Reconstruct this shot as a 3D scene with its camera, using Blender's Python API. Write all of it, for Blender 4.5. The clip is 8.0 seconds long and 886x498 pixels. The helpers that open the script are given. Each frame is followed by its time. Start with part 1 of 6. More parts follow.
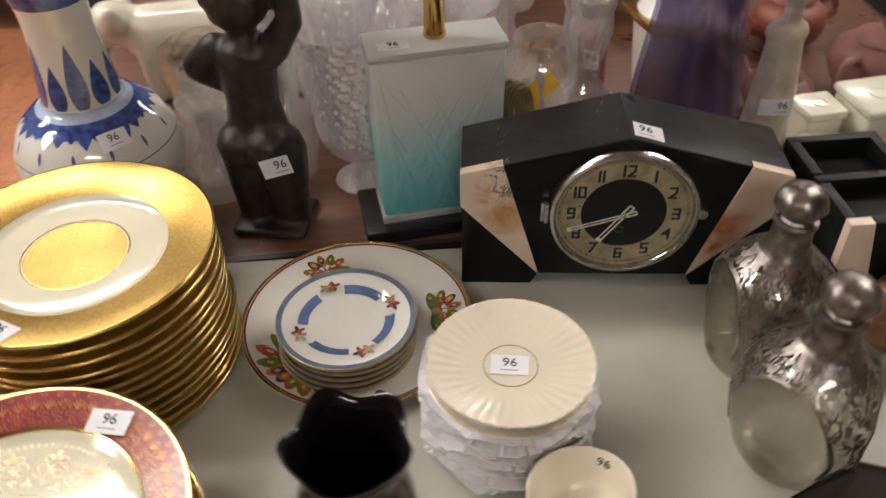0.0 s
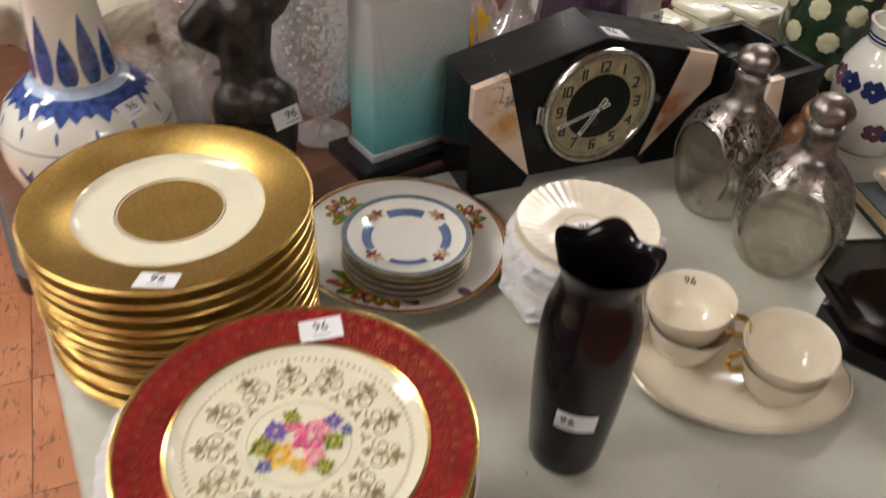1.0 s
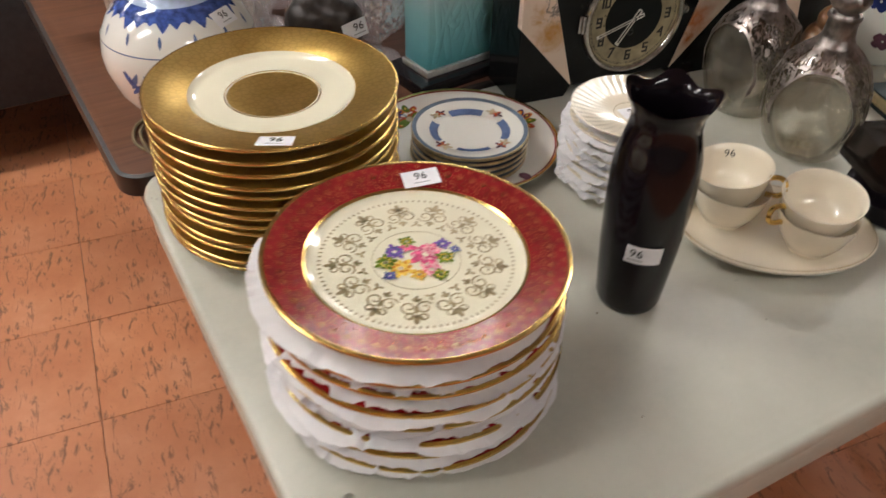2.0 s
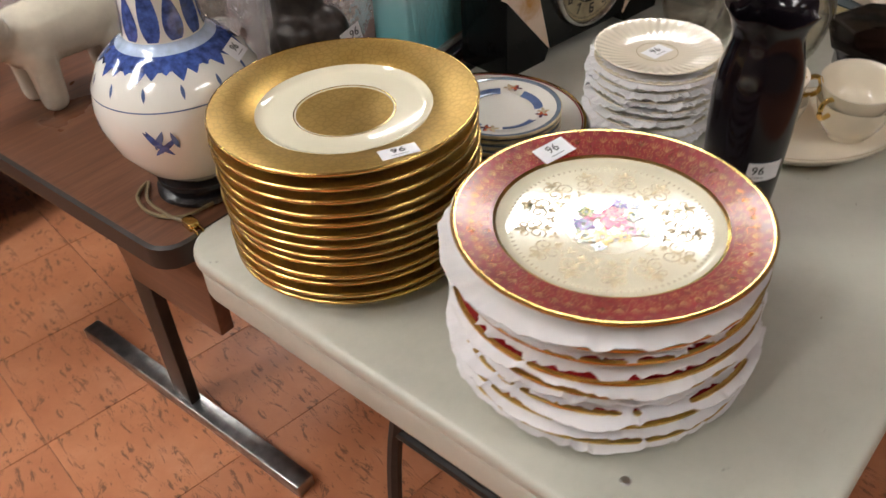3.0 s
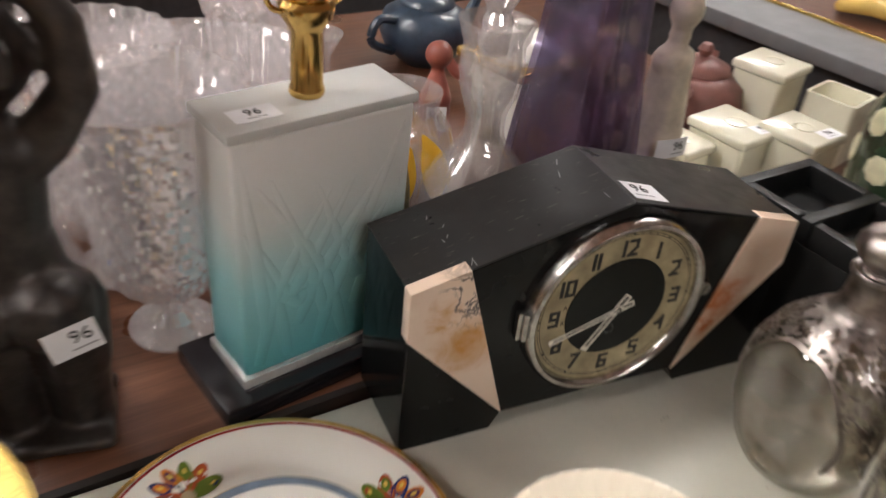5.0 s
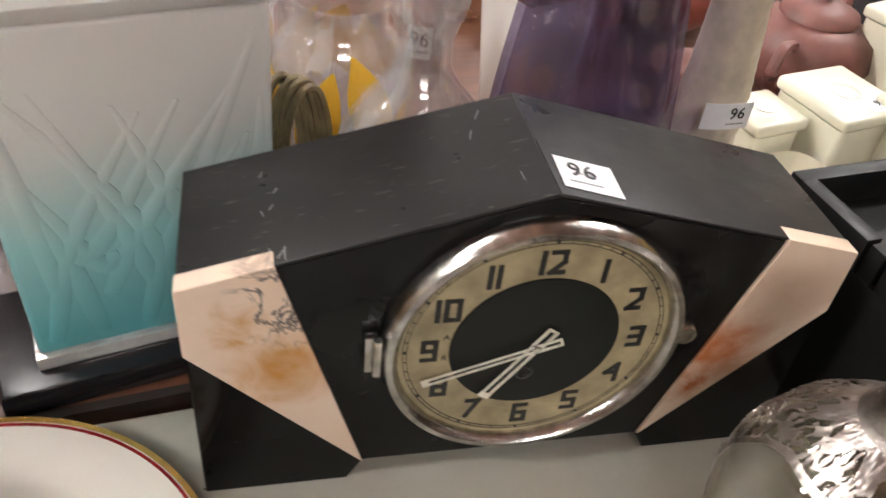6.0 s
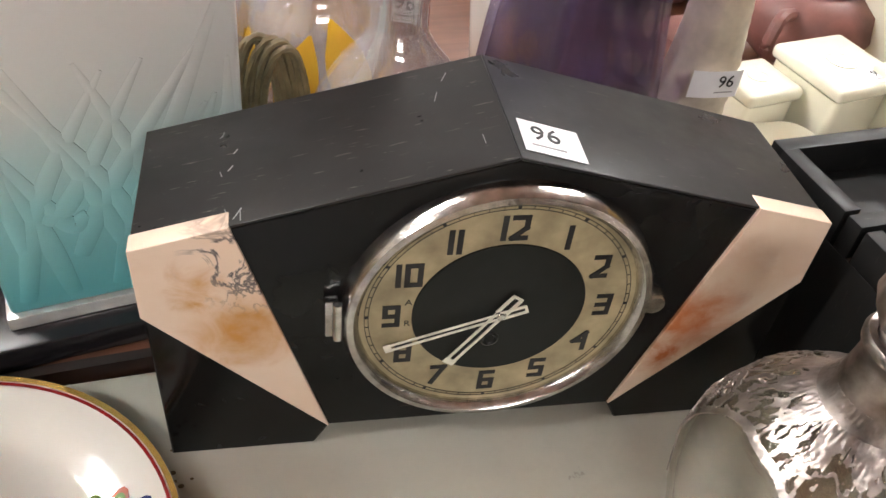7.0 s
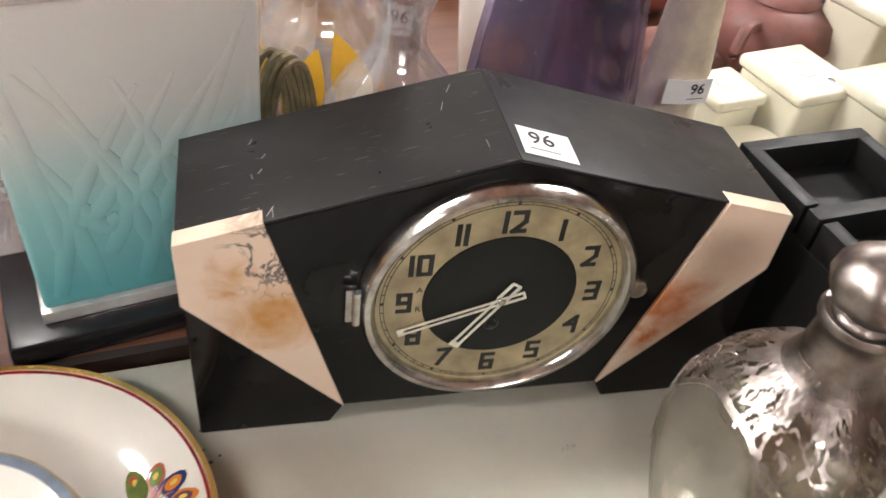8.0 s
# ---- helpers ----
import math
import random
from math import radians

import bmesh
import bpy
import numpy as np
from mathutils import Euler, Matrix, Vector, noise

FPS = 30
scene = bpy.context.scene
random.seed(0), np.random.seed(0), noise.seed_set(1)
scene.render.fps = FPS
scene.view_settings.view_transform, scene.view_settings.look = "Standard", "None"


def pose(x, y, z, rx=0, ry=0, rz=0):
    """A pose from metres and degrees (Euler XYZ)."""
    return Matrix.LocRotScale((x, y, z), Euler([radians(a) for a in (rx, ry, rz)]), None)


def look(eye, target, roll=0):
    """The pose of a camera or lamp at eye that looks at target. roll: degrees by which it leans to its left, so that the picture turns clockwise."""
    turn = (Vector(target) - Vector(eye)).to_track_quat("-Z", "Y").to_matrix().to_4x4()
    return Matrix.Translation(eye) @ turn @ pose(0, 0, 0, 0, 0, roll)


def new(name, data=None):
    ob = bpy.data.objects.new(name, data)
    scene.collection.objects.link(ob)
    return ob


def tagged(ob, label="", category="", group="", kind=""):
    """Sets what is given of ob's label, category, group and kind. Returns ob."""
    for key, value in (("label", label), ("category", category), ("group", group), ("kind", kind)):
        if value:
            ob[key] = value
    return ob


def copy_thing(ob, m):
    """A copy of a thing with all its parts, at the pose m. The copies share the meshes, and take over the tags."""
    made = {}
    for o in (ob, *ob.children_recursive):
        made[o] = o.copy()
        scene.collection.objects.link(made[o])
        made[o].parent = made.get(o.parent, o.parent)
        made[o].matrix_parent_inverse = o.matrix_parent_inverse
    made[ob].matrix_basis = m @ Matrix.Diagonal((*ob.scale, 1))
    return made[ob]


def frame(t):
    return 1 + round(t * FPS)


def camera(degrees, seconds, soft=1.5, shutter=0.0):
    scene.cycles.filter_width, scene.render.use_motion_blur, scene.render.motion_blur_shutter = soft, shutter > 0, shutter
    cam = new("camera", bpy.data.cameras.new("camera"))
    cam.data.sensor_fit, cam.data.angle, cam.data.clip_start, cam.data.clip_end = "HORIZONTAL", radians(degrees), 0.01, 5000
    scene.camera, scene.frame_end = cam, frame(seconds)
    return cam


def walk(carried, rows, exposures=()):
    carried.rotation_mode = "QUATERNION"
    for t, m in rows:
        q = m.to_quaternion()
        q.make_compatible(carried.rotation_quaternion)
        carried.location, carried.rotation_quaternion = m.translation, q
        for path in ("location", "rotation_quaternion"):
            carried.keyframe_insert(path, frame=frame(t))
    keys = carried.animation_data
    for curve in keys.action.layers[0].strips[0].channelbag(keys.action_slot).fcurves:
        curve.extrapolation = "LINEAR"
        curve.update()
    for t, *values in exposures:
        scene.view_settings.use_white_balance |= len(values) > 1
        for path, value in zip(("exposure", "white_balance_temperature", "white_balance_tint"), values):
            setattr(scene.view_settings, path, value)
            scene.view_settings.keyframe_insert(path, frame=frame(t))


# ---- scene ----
cam = camera(56.1, 8.0, 1.5, 0.5)
PATH = [
    (0, (0.019, -0.748, 1.449), (-0.064, 0.756, 0.133), -1.5),
    (0.5, (-0.209, -0.741, 1.427), (0.13, 0.729, 0.114), 1.7),
    (1, (-0.389, -0.84, 1.412), (0.218, 0.576, 0.136), 3.6),
    (1.5, (-0.458, -0.933, 1.384), (0.176, 0.478, 0.117), 4.4),
    (2, (-0.533, -0.967, 1.368), (0.086, 0.442, 0.091), 2.1),
    (2.2, (-0.587, -0.94, 1.368), (0.102, 0.442, 0.097), 1.5),
    (3.3, (-0.831, -0.748, 1.319), (0.238, 0.382, 0.063), -3.0),
    (3.5, (-0.813, -0.743, 1.317), (0.288, 0.379, 0.08), -1.1),
    (4, (-0.633, -0.721, 1.359), (0.487, 0.444, 0.180), 5.0),
    (4.5, (-0.387, -0.639, 1.368), (0.545, 0.732, 0.249), 6.3),
    (4.7, (-0.303, -0.548, 1.332), (0.55, 0.888, 0.233), 5.7),
    (5.8, (0.011, -0.293, 1.192), (0.482, 1.177, -0.079), 8.0),
    (6, (0.045, -0.299, 1.182), (0.45, 1.18, -0.101), 7.1),
    (6.5, (0.067, -0.302, 1.177), (0.43, 1.152, -0.146), 7.2),
    (7, (0.072, -0.302, 1.178), (0.442, 1.138, -0.159), 7.3),
    (7.5, (0.075, -0.297, 1.182), (0.443, 1.139, -0.161), 7.3),
    (8, (0.043, -0.34, 1.205), (0.476, 1.097, -0.117), 8.2),
]
walk(cam, [(t, look(eye, target, roll)) for t, eye, target, roll in PATH],
     [(0.0, 0.08, 6300, 10), (2.0, 0.06, 6150, 10), (3.5, -0.04, 6100, 10), (4.7, 0.22, 6200, 12), (5.8, 0.92, 6100, 11), (8.0, 1.20, 6100, 11)])

# ---- light ----
world = bpy.data.worlds.new("hall_air")
world.use_nodes = True
world.node_tree.nodes["Background"].inputs[0].default_value = (1.0, 0.93, 0.85, 1)
world.node_tree.nodes["Background"].inputs[1].default_value = 0.015
scene.world = world
LAMP_GLOW = 31.0
CEILING = 2.9


# ---- materials ----
def shader(name):
    m = bpy.data.materials.new(name)
    m.use_nodes = True
    nt = m.node_tree
    return m, nt, nt.nodes["Principled BSDF"], nt.links


def setv(b, **kw):
    table = dict(color="Base Color", rough="Roughness", metal="Metallic", trans="Transmission Weight", ior="IOR", coat="Coat Weight",
                 coatrough="Coat Roughness", spec="Specular IOR Level", sss="Subsurface Weight", alpha="Alpha")
    for k, v in kw.items():
        b.inputs[table[k]].default_value = v
    return b


def coords(nt, scale=(1, 1, 1)):
    tc = nt.nodes.new("ShaderNodeTexCoord")
    mp = nt.nodes.new("ShaderNodeMapping")
    mp.inputs["Scale"].default_value = scale
    nt.links.new(tc.outputs["Object"], mp.inputs["Vector"])
    return mp.outputs["Vector"]


def noise_tex(nt, vec, scale, detail=4.0, rough=0.55, distort=0.0):
    n = nt.nodes.new("ShaderNodeTexNoise")
    n.inputs["Scale"].default_value = scale
    n.inputs["Detail"].default_value = detail
    n.inputs["Roughness"].default_value = rough
    n.inputs["Distortion"].default_value = distort
    nt.links.new(vec, n.inputs["Vector"])
    return n.outputs["Fac"]


def ramp(nt, fac, stops):
    r = nt.nodes.new("ShaderNodeValToRGB")
    el = r.color_ramp.elements
    while len(el) < len(stops):
        el.new(0.5)
    for e, (p, c) in zip(el, stops):
        e.position = p
        e.color = (*c, 1) if len(c) == 3 else c
    nt.links.new(fac, r.inputs["Fac"])
    return r.outputs["Color"]


def mathn(nt, op, a, b=None):
    n = nt.nodes.new("ShaderNodeMath")
    n.operation = op
    for i, v in enumerate((a, b)):
        if v is None:
            continue
        if isinstance(v, (int, float)):
            n.inputs[i].default_value = v
        else:
            nt.links.new(v, n.inputs[i])
    return n.outputs[0]


def mixc(nt, fac, a, b, mode="MIX"):
    n = nt.nodes.new("ShaderNodeMix")
    n.data_type = "RGBA"
    n.blend_type = mode
    socks = [n.inputs[0], n.inputs[6], n.inputs[7]]
    for sock, v in zip(socks, (fac, a, b)):
        if isinstance(v, (int, float)):
            sock.default_value = v
        elif isinstance(v, tuple):
            sock.default_value = (*v, 1) if len(v) == 3 else v
        else:
            nt.links.new(v, sock)
    return n.outputs[2]


def bumped(nt, b, height, strength=0.2, distance=0.002):
    n = nt.nodes.new("ShaderNodeBump")
    n.inputs["Strength"].default_value = strength
    n.inputs["Distance"].default_value = distance
    nt.links.new(height, n.inputs["Height"])
    nt.links.new(n.outputs[0], b.inputs["Normal"])


def surface(name, color, rough=0.4, metal=0.0, var=0.12, scale=30, bump=0.05, coat=0.0, fine=400, roughvar=0.1, **kw):
    """A surface with blotches at one scale and grain at another."""
    m, nt, b, ln = shader(name)
    setv(b, rough=rough, metal=metal, coat=coat, **kw)
    v = coords(nt)
    n1, n2 = noise_tex(nt, v, scale), noise_tex(nt, v, fine, 2)
    lo = tuple(c * (1 - var) for c in color)
    hi = tuple(min(1, c * (1 + var)) for c in color)
    ln.new(ramp(nt, n1, [(0.3, lo), (0.7, hi)]), b.inputs["Base Color"])
    r = mathn(nt, "MULTIPLY_ADD", n1, roughvar)
    r.node.inputs[2].default_value = max(0.02, rough - roughvar / 2)
    ln.new(r, b.inputs["Roughness"])
    if bump:
        bumped(nt, b, mathn(nt, "ADD", mathn(nt, "MULTIPLY", n2, 0.5), n1), bump, 0.001)
    return m


def glassy(name, tint, clear=0.55, rough=0.03, scatter_fill=0.0, ripple=0.0, scale=60, shine=0.0):
    """Glass of which a share lets light straight through, so that its shadow stays light."""
    m, nt, b, ln = shader(name)
    # Diffuse share stands in for the brightness that glass gathers from the lamps.
    setv(b, color=(*tint, 1), rough=rough, trans=1.0 - scatter_fill, ior=1.5)
    tr = nt.nodes.new("ShaderNodeBsdfTransparent")
    tr.inputs[0].default_value = (*tint, 1)
    mx = nt.nodes.new("ShaderNodeMixShader")
    mx.inputs[0].default_value = clear
    ln.new(b.outputs[0], mx.inputs[1])
    ln.new(tr.outputs[0], mx.inputs[2])
    ln.new(mx.outputs[0], nt.nodes["Material Output"].inputs[0])
    # Extra glossy layer imitates sparkle from total internal reflection.
    if shine:
        gs = nt.nodes.new("ShaderNodeBsdfGlossy")
        gs.inputs["Color"].default_value = (0.95, 0.93, 0.92, 1)
        gs.inputs["Roughness"].default_value = 0.06
        my = nt.nodes.new("ShaderNodeMixShader")
        my.inputs[0].default_value = shine
        ln.new(mx.outputs[0], my.inputs[1])
        ln.new(gs.outputs[0], my.inputs[2])
        ln.new(my.outputs[0], nt.nodes["Material Output"].inputs[0])
    if ripple:
        bumped(nt, b, noise_tex(nt, coords(nt), scale, 2), ripple, 0.004)
    return m


def make_gold():
    m, nt, b, ln = shader("etched_gold")
    v = coords(nt)
    vo = nt.nodes.new("ShaderNodeTexVoronoi")
    vo.feature = "DISTANCE_TO_EDGE"
    vo.inputs["Scale"].default_value = 130
    ln.new(v, vo.inputs["Vector"])
    lines = ramp(nt, vo.outputs["Distance"], [(0.02, (0, 0, 0)), (0.12, (1, 1, 1))])
    n = noise_tex(nt, v, 26)
    n2 = noise_tex(nt, v, 300, 3)
    base = ramp(nt, n, [(0.25, (0.58, 0.38, 0.10)), (0.75, (0.71, 0.49, 0.16))])
    dark = mixc(nt, 0.22, base, (0.22, 0.11, 0.02))
    ln.new(mixc(nt, lines, dark, base), b.inputs["Base Color"])
    setv(b, metal=1.0, rough=0.38)
    h = mathn(nt, "ADD", mathn(nt, "MULTIPLY", vo.outputs["Distance"], 0.8), mathn(nt, "MULTIPLY", n2, 0.3))
    bumped(nt, b, h, 0.22, 0.0006)
    return m


def make_marble():
    m, nt, b, ln = shader("pink_marble")
    v = coords(nt)
    n = noise_tex(nt, v, 14, 5, 0.6, 0.6)
    n2 = noise_tex(nt, v, 26, 5, 0.6, 1.2)
    c = ramp(nt, n, [(0.35, (0.84, 0.68, 0.55)), (0.58, (0.80, 0.62, 0.48)), (0.72, (0.86, 0.73, 0.62))])
    stain = None
    for place, size in (((0.052, 0.0, 0.108), 0.86), ((0.030, 0.0, 0.140), 0.6), ((0.303, 0.0, 0.094), 0.9), ((0.290, 0.0, 0.062), 0.55)):
        vm = nt.nodes.new("ShaderNodeVectorMath")
        vm.operation = "DISTANCE"
        ln.new(v, vm.inputs[0])
        vm.inputs[1].default_value = place
        d = mathn(nt, "ADD", vm.outputs["Value"], mathn(nt, "MULTIPLY", noise_tex(nt, v, 40, 5, 0.6, 0.8), 0.045))
        one = ramp(nt, d, [(0.036 * size, (1, 1, 1)), (0.066 * size, (0, 0, 0))])
        stain = one if stain is None else mixc(nt, 1.0, stain, one, "ADD")
    side = nt.nodes.new("ShaderNodeSeparateXYZ")
    ln.new(v, side.inputs[0])
    rusty = mixc(nt, mathn(nt, "GREATER_THAN", side.outputs["X"], 0.18), (0.56, 0.27, 0.06), (0.56, 0.19, 0.07))
    c = mixc(nt, mixc(nt, ramp(nt, noise_tex(nt, v, 60, 4), [(0.35, (0.62, 0.62, 0.62)), (0.6, (0.98, 0.98, 0.98))]), (0, 0, 0), stain), c, rusty)
    veins = ramp(nt, n2, [(0.465, (0, 0, 0)), (0.495, (1, 1, 1)), (0.505, (1, 1, 1)), (0.535, (0, 0, 0))])
    vm = nt.nodes.new("ShaderNodeVectorMath")
    vm.operation = "DISTANCE"
    ln.new(v, vm.inputs[0])
    vm.inputs[1].default_value = (0.053, 0.0, 0.156)
    vein_patch = ramp(nt, mathn(nt, "ADD", vm.outputs["Value"], mathn(nt, "MULTIPLY", n, 0.03)), [(0.034, (1, 1, 1)), (0.050, (0, 0, 0))])
    ln.new(mixc(nt, mixc(nt, 1.0, veins, vein_patch, "MULTIPLY"), c, (0.12, 0.10, 0.10)), b.inputs["Base Color"])
    setv(b, rough=0.16, sss=0.0)
    return m


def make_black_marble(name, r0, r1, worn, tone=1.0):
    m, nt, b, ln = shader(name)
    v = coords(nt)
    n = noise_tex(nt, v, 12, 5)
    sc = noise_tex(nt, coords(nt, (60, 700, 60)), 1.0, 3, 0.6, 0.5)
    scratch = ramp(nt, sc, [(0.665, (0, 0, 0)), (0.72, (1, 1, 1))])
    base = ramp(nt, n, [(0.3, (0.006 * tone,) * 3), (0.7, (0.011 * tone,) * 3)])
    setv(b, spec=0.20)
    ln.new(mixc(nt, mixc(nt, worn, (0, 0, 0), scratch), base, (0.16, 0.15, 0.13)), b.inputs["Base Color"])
    ln.new(ramp(nt, noise_tex(nt, v, 30, 4), [(0.3, (r0,) * 3), (0.7, (r1,) * 3)]), b.inputs["Roughness"])
    bumped(nt, b, noise_tex(nt, v, 90, 3), 0.01, 0.001)
    return m


def make_laminate():
    m, nt, b, ln = shader("walnut_laminate")
    v = coords(nt, (2.0, 30, 30))
    n = noise_tex(nt, v, 3.0, 6, 0.6, 0.5)
    n2 = noise_tex(nt, coords(nt), 4, 3)
    c = ramp(nt, n, [(0.3, (0.075, 0.028, 0.014)), (0.52, (0.13, 0.052, 0.027)), (0.72, (0.19, 0.085, 0.045))])
    ln.new(mixc(nt, 0.25, c, ramp(nt, n2, [(0.3, (0.09, 0.04, 0.02)), (0.7, (0.17, 0.08, 0.05))])), b.inputs["Base Color"])
    ln.new(ramp(nt, noise_tex(nt, coords(nt), 8, 3), [(0.3, (0.26,) * 3), (0.7, (0.42,) * 3)]), b.inputs["Roughness"])
    bumped(nt, b, n, 0.05, 0.0008)
    return m


def make_tabletop():
    m, nt, b, ln = shader("grey_plastic_top")
    v = coords(nt)
    n = noise_tex(nt, v, 5, 6, 0.7)
    grain = noise_tex(nt, v, 700, 2)
    c = ramp(nt, n, [(0.3, (0.41, 0.405, 0.345)), (0.5, (0.49, 0.48, 0.41)), (0.75, (0.55, 0.535, 0.46))])
    specks = ramp(nt, noise_tex(nt, v, 42, 4, 0.7), [(0.70, (0, 0, 0)), (0.74, (1, 1, 1))])
    ln.new(mixc(nt, mixc(nt, 0.4, (0, 0, 0), specks), c, (0.14, 0.12, 0.10)), b.inputs["Base Color"])
    ln.new(ramp(nt, n, [(0.3, (0.30,) * 3), (0.7, (0.46,) * 3)]), b.inputs["Roughness"])
    bumped(nt, b, grain, 0.10, 0.0006)
    return m


def make_floor():
    m, nt, b, ln = shader("orange_vinyl_tile")
    v = coords(nt)
    n = noise_tex(nt, v, 5, 6, 0.65)
    streak = noise_tex(nt, coords(nt, (9, 2.6, 1)), 4.5, 8, 0.75, 1.4)
    c = ramp(nt, n, [(0.25, (0.40, 0.14, 0.062)), (0.55, (0.54, 0.22, 0.105)), (0.8, (0.64, 0.30, 0.17))])
    d = ramp(nt, streak, [(0.415, (1, 1, 1)), (0.45, (0, 0, 0))])
    c = mixc(nt, mixc(nt, 0.8, (0, 0, 0), d), c, (0.12, 0.055, 0.03))
    info = nt.nodes.new("ShaderNodeObjectInfo")
    c = mixc(nt, mathn(nt, "MULTIPLY", info.outputs["Random"], 0.22), c, (0.30, 0.11, 0.06))
    ln.new(c, b.inputs["Base Color"])
    ln.new(ramp(nt, n, [(0.3, (0.30,) * 3), (0.7, (0.5,) * 3)]), b.inputs["Roughness"])
    bumped(nt, b, noise_tex(nt, v, 60, 4), 0.06, 0.001)
    return m


def make_teal():
    m, nt, b, ln = shader("frosted_teal_glass")
    v = coords(nt)
    sep = nt.nodes.new("ShaderNodeSeparateXYZ")
    ln.new(v, sep.inputs[0])
    z = mathn(nt, "MULTIPLY_ADD", sep.outputs["Z"], 4.3)
    z.node.inputs[2].default_value = -0.06
    z = mathn(nt, "ADD", z, mathn(nt, "MULTIPLY", noise_tex(nt, v, 20), 0.10))
    ln.new(ramp(nt, z, [(0.05, (0.17, 0.55, 0.60)), (0.36, (0.36, 0.70, 0.72)), (0.64, (0.72, 0.76, 0.74)), (0.95, (0.80, 0.78, 0.76))]), b.inputs["Base Color"])
    setv(b, rough=0.38, trans=0.10, ior=1.45, sss=0.0)
    bumped(nt, b, noise_tex(nt, v, 35, 4), 0.15, 0.002)
    return m


